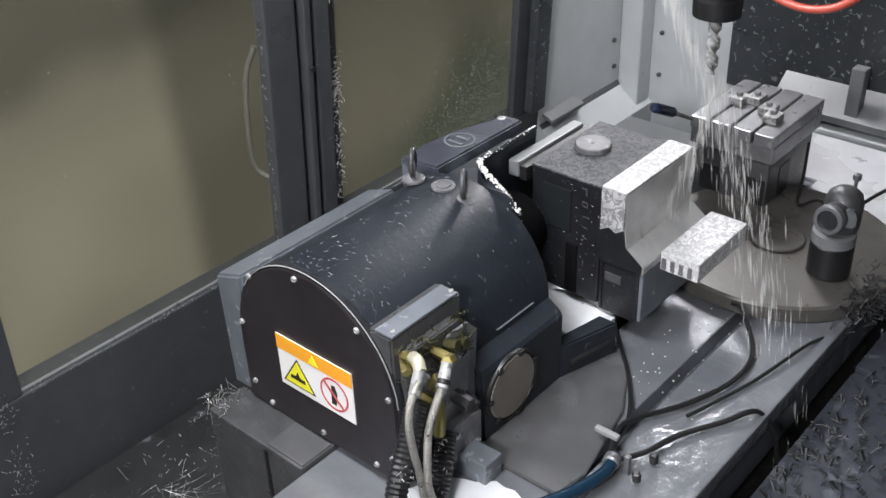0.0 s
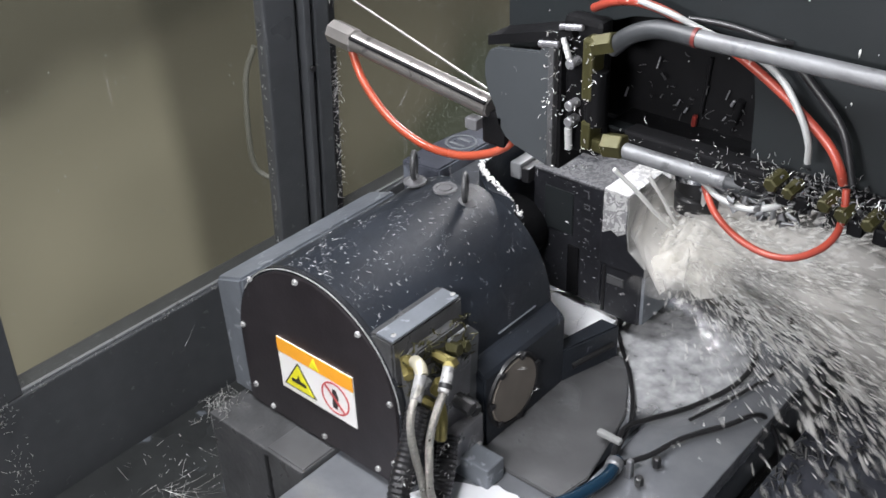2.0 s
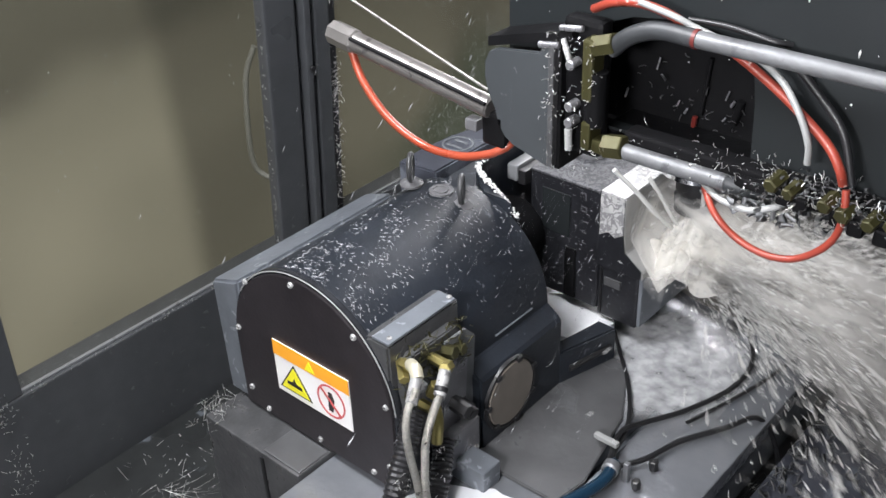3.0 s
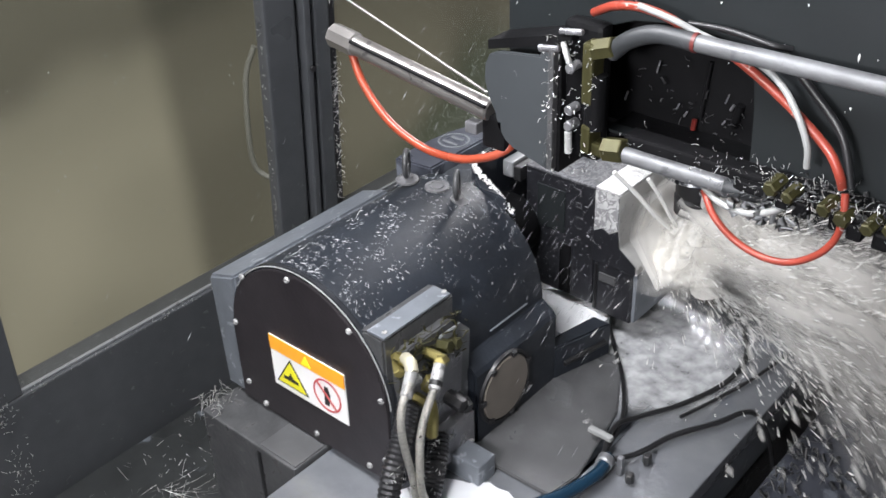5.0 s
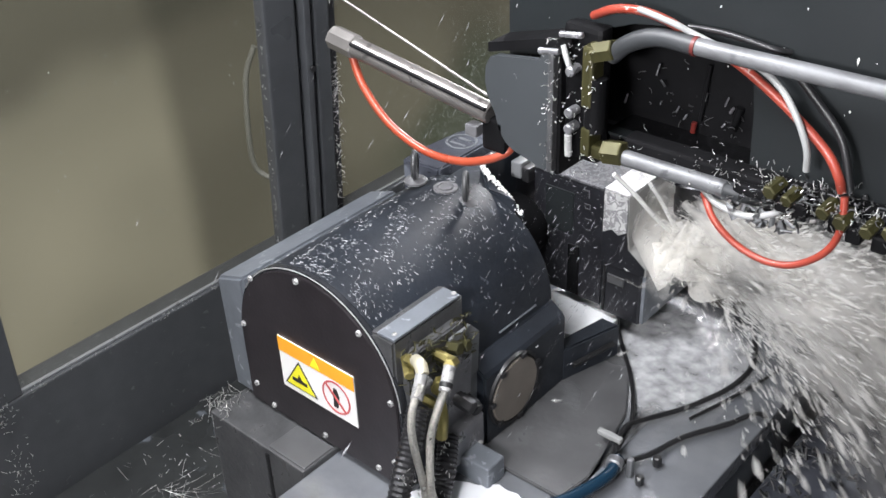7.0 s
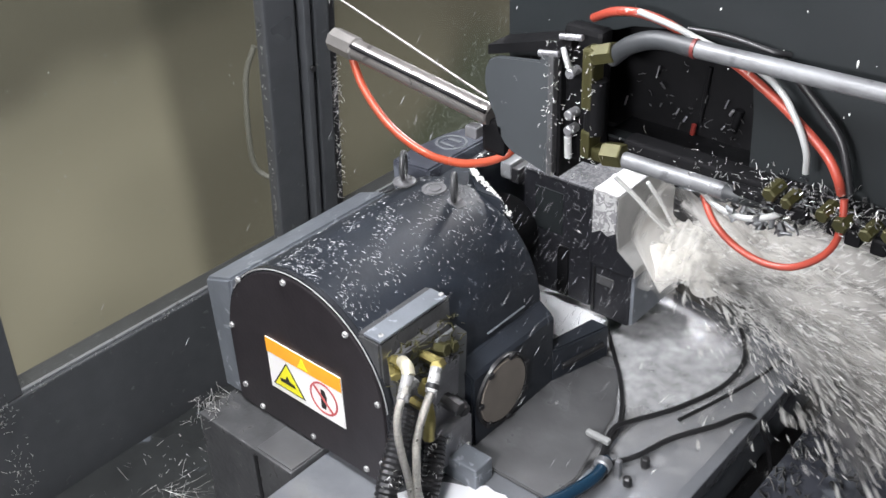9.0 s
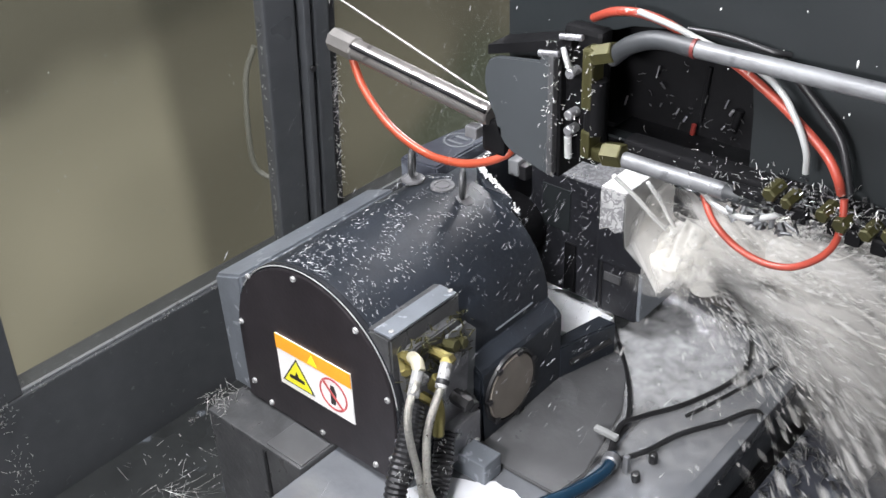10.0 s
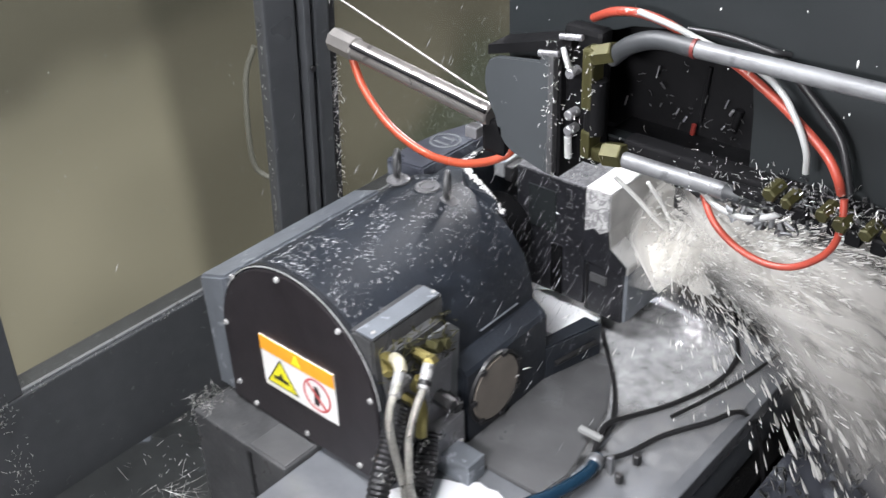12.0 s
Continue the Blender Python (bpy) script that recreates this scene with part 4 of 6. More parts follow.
    part("ring", lathe(bmesh.new(), eye + ahead * 0.034, ahead, [(0, 0.022), (0.001, 0.0235), (0.012, 0.0235), (0.014, 0.0215), (0.014, 0.0165), (0.008, 0.0155)], 36, False), M_ALU, s, "silver ring", smooth=True)
    part("lens", rod(eye + ahead * 0.038, eye + ahead * 0.0435, 0.0156, seg=28), M_RIM, s, "dark glossy lens", smooth=True)
    part("stylus", lathe(bmesh.new(), (bx + 0.036, by - 0.006, 0.160), (0.05, 0, 1), [(0, 0.003), (0.022, 0.003), (0.022, 0.0065), (0.030, 0.0065), (0.032, 0.004)], 16), M_ALU, s, smooth=True)
    MOVES_TABLE.append(s)


def build_cables():
    rows = (("black cable lying in the wet on the table", 0.0036, [(0.20, -0.395, 0.012), (0.255, -0.378, 0.02), (0.30, -0.385, 0.010), (0.365, -0.418, 0.008), (0.448, -0.443, 0.008), (0.52, -0.435, 0.012), (0.58, -0.385, 0.03), (0.60, -0.36, 0.02)]),
            ("thin black cable lying across the table", 0.0026, [(0.34, -0.43, 0.008), (0.40, -0.447, 0.006), (0.48, -0.468, 0.006), (0.60, -0.49, 0.006), (0.70, -0.505, -0.03)]),
            ("black cable hanging over the table edge", 0.0036, [(0.20, -0.400, 0.012), (0.24, -0.425, 0.012), (0.301, -0.441, 0.008), (0.36, -0.474, 0.008), (0.41, -0.500, 0.006), (0.44, -0.520, -0.06), (0.46, -0.53, -0.16)]),
            ("thin dark hose hanging down from the vise", 0.0030, [(0.455, -0.236, 0.07), (0.452, -0.240, 0.02), (0.43, -0.262, 0.007), (0.36, -0.325, 0.007), (0.285, -0.372, 0.012), (0.22, -0.39, 0.012)]),
            ("thin black cable of the tool setter", 0.0028, [(0.79, -0.42, 0.12), (0.86, -0.37, 0.09), (0.93, -0.31, 0.03), (0.99, -0.29, 0.06), (1.03, -0.275, 0.10)]),
            ("thin black cable across the table end", 0.0030, [(0.80, -0.45, 0.13), (0.88, -0.47, 0.135), (0.98, -0.50, 0.12), (1.10, -0.56, 0.08)]))
    for label, r, pts in rows:
        c = tagged(part("cable", tube(pts, r, seg=8), M_RUBBER, smooth=True), label, "cable", "cables")
        MOVES_TABLE.append(c)
    b = thing("coolant_hose", "blue wet hose with a white clamp", "hose")
    part("hose", tube([(0.205, -0.402, 0.018), (0.17, -0.408, 0.018), (0.116, -0.395, 0.017), (0.06, -0.37, 0.016), (-0.06, -0.33, 0.016)], 0.0085, seg=14), M_BLUE, b, smooth=True)
    part("clamp", rod((0.202, -0.402, 0.018), (0.188, -0.405, 0.018), 0.0115, bev=0.002), M_ALU, b, "white hose clamp", smooth=True)
    part("clip", boxes(((0.224, -0.392, 0.021), (0.233, -0.356, 0.029)), bev=0.003), M_WHITEHOSE, b)
    part("clip_leg", boxes(((0.200, -0.425, 0.0), (0.208, -0.417, 0.03)), bev=0.002), M_ALU, b)
    part("bolt", hex_nut((0.238, -0.440, 0.004), (0.238, -0.440, 0.020), 0.006), M_RUBBER, b)
    part("bolt", hex_nut((0.196, -0.440, 0.004), (0.196, -0.440, 0.018), 0.006), M_RUBBER, b)
    MOVES_TABLE.append(b)


build_table()
build_rotary()
build_vise()
build_fixture()
build_cables()

# ---- the spindle head ----
AX, AY = 0.53, -0.315


def build_head():
    h = thing("spindle_head", "grey spindle head with pipes, hoses and chips", "spindle head")
    # casing wall facing along the table, with an arched opening
    yl, yr, zb, zt = -0.285, -1.15, 0.515, 1.2
    op = [(-0.385, 0.518), (-0.385, 0.600), (-0.400, 0.622), (-0.430, 0.634), (-0.475, 0.640), (-0.515, 0.638), (-0.540, 0.627), (-0.553, 0.608), (-0.557, 0.580), (-0.560, 0.518)]
    bm = bmesh.new()
    for q in (0.135, 0.150):
        outer = [bm.verts.new((q, y, z)) for y, z in ((yl, zb), (yl, zt), (yr, zt), (yr, zb))]
        inner = [bm.verts.new((q, y, z)) for y, z in op]
        edges = [bm.edges.new((v[i], v[(i + 1) % len(v)])) for v in (outer, inner) for i in range(len(v))]
        bmesh.ops.triangle_fill(bm, use_beauty=True, edges=edges)
    k = len(op)
    bm.verts.ensure_lookup_table()
    n0 = 4 + k
    for i in range(k):
        bm.faces.new((bm.verts[4 + i], bm.verts[4 + (i + 1) % k], bm.verts[n0 + 4 + (i + 1) % k], bm.verts[n0 + 4 + i]))
    for i in range(4):
        bm.faces.new((bm.verts[i], bm.verts[(i + 1) % 4], bm.verts[n0 + (i + 1) % 4], bm.verts[n0 + i]))
    part("casing", bm, M_CASING, h, "dark grey painted casing with an arched opening")
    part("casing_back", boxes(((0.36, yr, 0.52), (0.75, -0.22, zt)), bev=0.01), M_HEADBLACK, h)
    # shallow wall; its black stands in for the shade of the deep opening
    part("liner", boxes(((0.190, -0.64, 0.50), (0.196, -0.36, 0.72)), bev=0.002), M_HEADBLACK, h, "wet recess wall, blackened for the shade inside")
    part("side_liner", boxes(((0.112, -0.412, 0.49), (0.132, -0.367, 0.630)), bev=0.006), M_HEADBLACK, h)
    for y, z0, z1, q in ((-0.480, 0.53, 0.590, 0.002), (-0.515, 0.53, 0.555, 0.004)):
        part("inner_line", rod((0.188, y, z0), (0.186, y - 0.006, z1), q), M_HEADBLACK, h, smooth=True)
    part("red_plug", rod((0.182, -0.476, 0.518), (0.182, -0.477, 0.529), 0.0026), M_RED_DARK, h, smooth=True)
    # slivers of steel added for the glints in the dark recess
    for y, z, q, w in ((-0.430, 0.566, 0.0016, 0.020), (-0.396, 0.528, 0.0022, 0.016), (-0.512, 0.548, 0.0026, 0.010), (-0.506, 0.553, 0.0014, 0.016), (-0.464, 0.528, 0.0020, 0.010), (-0.455, 0.533, 0.0014, 0.012), (-0.505, 0.531, 0.0016, 0.008)):
        part("inner_glint", rod((0.184, y, z), (0.182, y - 0.004, z + w * 0.7), q * 0.55, bev=0.0003, seg=8), M_CLAMP, h, smooth=True)
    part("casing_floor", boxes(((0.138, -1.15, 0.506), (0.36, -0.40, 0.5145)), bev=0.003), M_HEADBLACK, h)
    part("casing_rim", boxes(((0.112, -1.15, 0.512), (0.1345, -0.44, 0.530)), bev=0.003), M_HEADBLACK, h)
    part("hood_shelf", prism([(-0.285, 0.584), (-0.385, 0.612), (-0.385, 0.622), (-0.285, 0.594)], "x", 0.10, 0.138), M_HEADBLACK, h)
    # bracket plate with rounded ears on the door side
    ear = [(-0.361, 0.472), (-0.316, 0.484), (-0.307, 0.490), (-0.298, 0.502), (-0.294, 0.518), (-0.285, 0.535), (-0.281, 0.552), (-0.282, 0.568), (-0.288, 0.580), (-0.298, 0.585), (-0.350, 0.592), (-0.352, 0.600), (-0.363, 0.601)]
    part("bracket_plate", prism(ear, "x", 0.098, 0.104, 0.001), M_BRACKET, h, "grey bracket plate with rounded corners")
    part("bracket_edge", boxes(((0.096, -0.368, 0.474), (0.128, -0.3615, 0.602)), bev=0.0015), M_IRON, h, "worn bare edge")
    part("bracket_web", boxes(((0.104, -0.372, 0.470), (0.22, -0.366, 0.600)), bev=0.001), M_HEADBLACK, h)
    part("pin", rod((0.10, -0.348, 0.600), (0.10, -0.372, 0.604), 0.0036, bev=0.001), M_CLAMP, h, smooth=True)
    part("pin", rod((0.10, -0.372, 0.622), (0.10, -0.398, 0.626), 0.0032, bev=0.001), M_CLAMP, h, smooth=True)
    for z in (0.588, 0.545, 0.528):
        part("nipple", rod((0.096, -0.386, z), (0.112, -0.386, z), 0.005, bev=0.001), M_CLAMP, h, smooth=True)
    part("link", tube([(0.10, -0.386, 0.588), (0.098, -0.382, 0.600), (0.10, -0.376, 0.612)], 0.003), M_STEEL, h, smooth=True)
    part("pin", rod((0.098, -0.386, 0.522), (0.098, -0.387, 0.500), 0.0038), M_WHITEHOSE, h, smooth=True)
    # olive manifold in a C shape
    part("manifold", boxes(((0.096, -0.412, 0.556), (0.118, -0.400, 0.618)), bev=0.003), M_OLIVE, h, "olive chromated manifold")
    part("manifold_foot", boxes(((0.096, -0.412, 0.505), (0.118, -0.401, 0.535)), bev=0.003), M_OLIVE, h)
    part("manifold_outlet", boxes(((0.100, -0.432, 0.503), (0.1185, -0.410, 0.517)), bev=0.003), M_OLIVE, h)
    part("manifold_elbow", hex_nut((0.105, -0.425, 0.513), (0.105, -0.447, 0.517), 0.0125), M_OLIVE, h)
    part("manifold_elbow", hex_nut((0.105, -0.408, 0.610), (0.105, -0.430, 0.618), 0.0105), M_OLIVE, h)
    part("manifold_core", rod((0.108, -0.410, 0.530), (0.108, -0.410, 0.585), 0.011), M_HEADBLACK, h, smooth=True)
    # pipes along the head
    part("upper_pipe", tube([(0.108, -0.425, 0.610), (0.105, -0.445, 0.628), (0.103, -0.475, 0.6405), (0.100, -0.514, 0.642)], 0.0085, seg=14), M_BEND, h, "grey rubber pipe bend", smooth=True)
    part("upper_pipe", rod((0.100, -0.513, 0.642), (0.100, -1.10, 0.646), 0.0078, bev=0.001), M_PIPE, h, "dull aluminium coolant pipe", smooth=True)
    part("pipe_joint", rod((0.100, -0.511, 0.642), (0.100, -0.5145, 0.642), 0.0088), M_RED_DARK, h, smooth=True)
    part("lower_pipe", rod((0.105, -0.446, 0.513), (0.107, -0.553, 0.513), 0.0080, bev=0.001), M_PIPE, h, "dull aluminium coolant pipe", smooth=True)
    part("lower_pipe", tube([(0.107, -0.550, 0.513), (0.115, -0.57, 0.509), (0.135, -0.58, 0.50)], 0.0080), M_BEND, h, smooth=True)
    part("rail", boxes(((0.104, -1.10, 0.514), (0.112, -0.56, 0.524)), bev=0.002), M_HEADBLACK, h)
    for y, z, q in ((-0.598, 0.530, 0.0072), (-0.614, 0.527, 0.0062), (-0.646, 0.526, 0.0068), (-0.662, 0.522, 0.0075), (-0.684, 0.521, 0.0065), (-0.702, 0.526, 0.007)):
        part("valve", hex_nut((0.093, y, z), (0.113, y - 0.003, z + 0.004), q), M_OLIVE, h, "olive valve fitting")
        part("valve_body", boxes(((0.099, y - 0.018, z - 0.018), (0.128, y - 0.004, z - 0.002)), bev=0.003), M_HEADBLACK, h)
    # hoses
    part("red_hose", tube([(0.118, -0.397, 0.640), (0.106, -0.425, 0.655), (0.102, -0.453, 0.661), (0.104, -0.481, 0.657), (0.112, -0.508, 0.643), (0.114, -0.543, 0.631), (0.112, -0.583, 0.611), (0.108, -0.617, 0.591), (0.104, -0.640, 0.575), (0.102, -0.652, 0.559), (0.106, -0.655, 0.546)], 0.0042, seg=12), M_RED, h, "glossy red air hose", smooth=True)
    loop = part("red_hose", tube([(0.112, -0.529, 0.499), (0.100, -0.548, 0.483), (0.100, -0.571, 0.466), (0.100, -0.599, 0.459), (0.100, -0.625, 0.464), (0.100, -0.647, 0.481), (0.100, -0.659, 0.501), (0.100, -0.662, 0.524), (0.104, -0.659, 0.543)], 0.0033, seg=12), M_RED, h, "glossy red air hose loop", smooth=True)
    SWINGS.append(loop)
    part("white_hose", tube([(0.098, -0.456, 0.664), (0.099, -0.489, 0.658), (0.106, -0.513, 0.648), (0.108, -0.561, 0.636), (0.104, -0.590, 0.623), (0.100, -0.610, 0.602), (0.098, -0.623, 0.578), (0.102, -0.624, 0.557)], 0.0030), M_WHITEHOSE, h, smooth=True)
    part("white_hose", tube([(0.112, -0.528, 0.503), (0.104, -0.549, 0.497), (0.102, -0.577, 0.496), (0.104, -0.601, 0.506), (0.108, -0.610, 0.515)], 0.0032), M_WHITEHOSE, h, smooth=True)
    part("black_hose", tube([(0.125, -0.58, 0.640), (0.118, -0.615, 0.615), (0.112, -0.645, 0.588), (0.106, -0.662, 0.548)], 0.0034), M_RUBBER, h, smooth=True)
    part("black_hose", tube([(0.128, -0.49, 0.646), (0.122, -0.53, 0.650), (0.120, -0.57, 0.647), (0.130, -0.585, 0.643)], 0.0028), M_RUBBER, h, smooth=True)
    # air cylinder reaching towards the door, with its hose and guide wire
    a, b = Vector((0.10, -0.060, 0.549)), Vector((0.10, -0.288, 0.517))
    d = (b - a).normalized()
    part("air_cylinder", rod(a + d * 0.02, b, 0.0118, bev=0.002), M_TUBE, h, "dull metal air cylinder", smooth=True)
    part("cylinder_cap", rod(a - d * 0.004, a + d * 0.034, 0.0142, None, 0.002, 8), M_TUBE, h)
    part("cylinder_groove", rod(a + Vector((-0.0105, 0, 0.008)) + d * 0.035, b + Vector((-0.0105, 0, 0.008)), 0.0022), M_HEADBLACK, h)
    part("clevis", boxes(((0.094, -0.272, 0.486), (0.108, -0.256, 0.499)), bev=0.002), M_CLAMP, h)
    part("clevis_block", boxes(((0.098, -0.306, 0.474), (0.124, -0.276, 0.512)), bev=0.004), M_HEADBLACK, h)
    part("guide_wire", rod((0.10, -0.02, 0.615), (0.10, -0.283, 0.536), 0.0015), M_TUBE, h, smooth=True)
    part("red_hose", tube([(0.100, -0.083, 0.538), (0.098, -0.102, 0.500), (0.096, -0.142, 0.465), (0.096, -0.193, 0.447), (0.096, -0.243, 0.449), (0.097, -0.282, 0.462), (0.104, -0.302, 0.473), (0.112, -0.307, 0.479)], 0.0047, seg=12), M_HOSE_ORANGE, h, "glossy orange-red air hose loop", smooth=True)
    # spindle
    part("spindle_nose", lathe(bmesh.new(), (AX, AY, 0.272), (0, 0, 1), [(0, 0.045), (0.004, 0.058), (0.030, 0.058), (0.034, 0.064), (0.070, 0.066), (0.074, 0.078), (0.26, 0.080)], 48), M_CHROME, h, "polished spindle nose", smooth=True)
    part("spindle_ring", lathe(bmesh.new(), (AX, AY, 0.262), (0, 0, 1), [(0, 0.030), (0.010, 0.034), (0.012, 0.034)], 36), M_CHROME, h, smooth=True)
    nut = part("collet_nut", lathe(bmesh.new(), (AX, AY, 0.206), (0, 0, 1), [(0, 0.024), (0.003, 0.031), (0.026, 0.032), (0.030, 0.027), (0.034, 0.027), (0.036, 0.031), (0.058, 0.031)], 36), M_RUBBER, h, "black collet nut", smooth=True)
    bm = bmesh.new()
    seg, rows = 10, []
    for i in range(30):
        z = 0.207 - 0.078 * i / 29
        rows.append([bm.verts.new((AX + (0.0088 if k % 5 < 3 else 0.0045) * math.cos(2 * math.pi * k / seg + i * 0.33), AY + (0.0088 if k % 5 < 3 else 0.0045) * math.sin(2 * math.pi * k / seg + i * 0.33), z)) for k in range(seg)])
    for p, q in zip(rows, rows[1:]):
        for k in range(seg):
            bm.faces.new((p[k], p[(k + 1) % seg], q[(k + 1) % seg], q[k]))
    bm.faces.new(rows[0])
    bm.faces.new(rows[-1])
    part("milling_cutter", bm, M_STEEL, nut, "fluted end mill")
    for i, (x, y, z) in enumerate(((0.40, -0.235, 0.34), (0.43, -0.20, 0.33), (0.47, -0.42, 0.36), (0.60, -0.41, 0.36))):
        part("nozzle", tube([(x, y, z + 0.18), (x, y, z + 0.06), (x + (AX - x) * 0.2, y + (AY - y) * 0.2, z)], 0.008), M_RUBBER if i % 2 else M_RED, h, "jointed coolant nozzle", smooth=True)
    MOVES_HEAD.append(h)


build_head()


# ---- coolant, drops and swarf ----
SPRAY, STREAMS, FLYING, PLUMES, SHEETS, SPLASH, LANDING, POOL, JETS, FLOOD = [], [], [], [], [], [], [], [], [], []
TIP = Vector((AX, AY, 0.145))


def streak(verts, faces, p, d, length, width):
    """One drop drawn out along its flight: a six-sided spindle with a blunt head."""
    d = d.normalized()
    u = d.orthogonal().normalized()
    w = d.cross(u)
    k = len(verts)
    verts.append(p - d * length * 0.5)
    for f, r in ((-0.15, 0.75), (0.25, 1.0)):
        for i in range(5):
            a = 2 * math.pi * i / 5
            verts.append(p + d * length * f + (u * math.cos(a) + w * math.sin(a)) * width * 0.5 * r)
    verts.append(p + d * length * 0.5)
    for i in range(5):
        j = (i + 1) % 5
        faces.append((k, k + 1 + j, k + 1 + i))
        faces.append((k + 1 + i, k + 1 + j, k + 6 + j, k + 6 + i))
        faces.append((k + 6 + i, k + 6 + j, k + 11))


def stuff(name, verts, faces, material, label, category, parent=None):
    me = bpy.data.meshes.new(name)
    me.from_pydata([tuple(v) for v in verts], [], faces)
    me.materials.append(material)
    for f in me.polygons:
        f.use_smooth = True
    ob = new(name, me)
    ob.parent = parent
    return tagged(ob, label, "" if parent else category, kind="stuff")


def build_spray():
    rnd = random.Random(5)
    for c in range(6):
        verts, faces = [], []
        for i in range(780):
            a = rnd.gauss(0.14, 0.40)
            e = rnd.uniform(-0.55, 0.40)
            v = rnd.uniform(1.3, 3.6)
            t = rnd.uniform(0.03, 1.0) ** 0.75 * 0.36
            d = Vector((math.sin(a) * math.cos(e), -math.cos(a) * math.cos(e), math.sin(e))) * v
            p = d * t + Vector((0, 0, -4.9 * t * t))
            if p.z < -0.26 or (p.y + AY > -0.50 and p.z < -0.13):
                continue
            w = rnd.uniform(0.0014, 0.0037) * (2.3 if rnd.random() < 0.3 else 1)
            streak(verts, faces, p, d + Vector((0, 0, -9.8 * t)), w * rnd.uniform(3.0, 8.5), w * 0.9)
        for i in range(420):
            a = rnd.uniform(0, 2 * math.pi)
            r = rnd.uniform(0.01, 0.12)
            p = Vector((math.cos(a) * r, math.sin(a) * r * 0.7 - 0.025, rnd.uniform(-0.02, 0.10)))
            w = rnd.uniform(0.0008, 0.0022)
            streak(verts, faces, p, Vector((math.cos(a), math.sin(a), rnd.uniform(-0.6, 0.6))), w * rnd.uniform(2, 6), w)
        SPRAY.append(stuff("coolant_spray", verts, faces, M_SPRAY, "white spray of coolant flung off the cutter", "spray"))
    for c in range(2):
        # ragged milky fans of coolant round the cutter
        verts, faces = [], []
        na, nr = 64, 16
        for i in range(na + 1):
            a = math.radians(-230 + 270 * i / na)
            for j in range(nr + 1):
                f = j / nr
                r = 0.012 + (0.085 + 0.045 * c + 0.05 * noise.noise((math.cos(a) * 2, math.sin(a) * 2, c * 3.1))) * f * (1.35 if math.sin(a) < -0.3 else 0.8)
                z = (0.035 - 0.02 * c) * f + 0.03 * math.sin(f * 3) * (1 - 0.3 * c) - 0.05 * f * f + 0.02 * noise.noise((a * 3, f * 4, c))
                verts.append((math.cos(a) * r, math.sin(a) * r, z))
        for i in range(na):
            for j in range(nr):
                k = i * (nr + 1) + j
                faces.append((k, k + nr + 1, k + nr + 2, k + 1))
        SPRAY.append(stuff("coolant_fan", verts, faces, M_FAN, "ragged milky sheet of coolant round the cutter", "spray"))
    for c in range(5):
        verts, faces = [], []
        nu, nv = 40, 24
        for i in range(nu + 1):
            f = i / nu * 0.52
            for j in range(nv + 1):
                q = 2 * j / nv - 1
                x = q * (0.065 + 0.44 * f) + 0.02 * noise.noise((f * 9, q * 3, c * 5.0))
                z = 0.015 + 0.028 * c + (0.25 - 0.22 * c) * f - 1.0 * f * f - 0.03 * q * q + (0.012 + 0.05 * f) * noise.noise((f * 8 + c, q * 2.5, 2.0))
                verts.append((x, -f + 0.02, z))
        for i in range(nu):
            for j in range(nv):
                k = i * (nv + 1) + j
                faces.append((k, k + nv + 1, k + nv + 2, k + 1))
        PLUMES.append(stuff("coolant_plume", verts, faces, M_PLUME, "torn milky plume of coolant leaving the cutter", "spray"))
    for c in range(4):
        verts, faces = [], []
        for i in range(1700):
            a = rnd.gauss(0.12, 0.55)
            e = rnd.gauss(0.05, 0.35)
            r = abs(rnd.gauss(0, 0.16))
            d = Vector((math.sin(a) * math.cos(e), -math.cos(a) * math.cos(e), math.sin(e)))
            p = d * r + Vector((rnd.gauss(0, 0.02), rnd.gauss(0.015, 0.02), rnd.gauss(0.005, 0.015) - 0.9 * r * r))
            if p.z < -0.10:
                continue
            w = rnd.uniform(0.0008, 0.0023)
            streak(verts, faces, p, d, w * rnd.uniform(4, 12), w)
        SPRAY.append(stuff("coolant_mist", verts, faces, M_DROP, "dense milky mist of coolant beside the cutter", "spray"))
    for c in range(2):
        # coolant running down the bright jaw beside the cutter
        verts, faces = [], []
        for i in range(31):
            for j in range(17):
                x, z = -0.098 + 0.19 * i / 30, 0.100 - 0.125 * j / 16
                y = 0.0545 - 0.006 * c - (0.035 * max(0.0, 0.045 - z) / 0.05 if z < 0.045 else 0) + 0.006 * noise.noise((x * 30, z * 12, c * 7.0)) - 0.004
                verts.append((x, y, z))
        for i in range(30):
            for j in range(16):
                k = i * 17 + j
                faces.append((k, k + 17, k + 18, k + 1))
        SHEETS.append(stuff("coolant_sheet", verts, faces, M_FILM, "milky sheet of coolant running down the jaw", "spray"))
    for c in range(3):
        # thick churned coolant heaped round the cutter
        verts, faces = [], []
        na, nr = 56, 22
        for i in range(na):
            a = 2 * math.pi * i / na
            lean = Vector((0.02 * c - 0.01, -0.030 * c, 0))
            for j in range(nr + 1):
                f = j / nr
                r = (0.014 + 0.056 * f ** 0.8 + 0.012 * c * f) * (1 + 0.45 * noise.noise((math.cos(a) * 1.5, math.sin(a) * 1.5, f * 1.6 + c * 4)))
                z = 0.066 * (1 - f) ** 1.6 + 0.010 * noise.noise((math.cos(a) * 2, math.sin(a) * 2, f * 3 + c * 9))
                verts.append(Vector((math.cos(a) * r * 1.15, math.sin(a) * r * 0.8 - 0.004, max(z, 0.004) - 0.010 * c)) + lean * f)
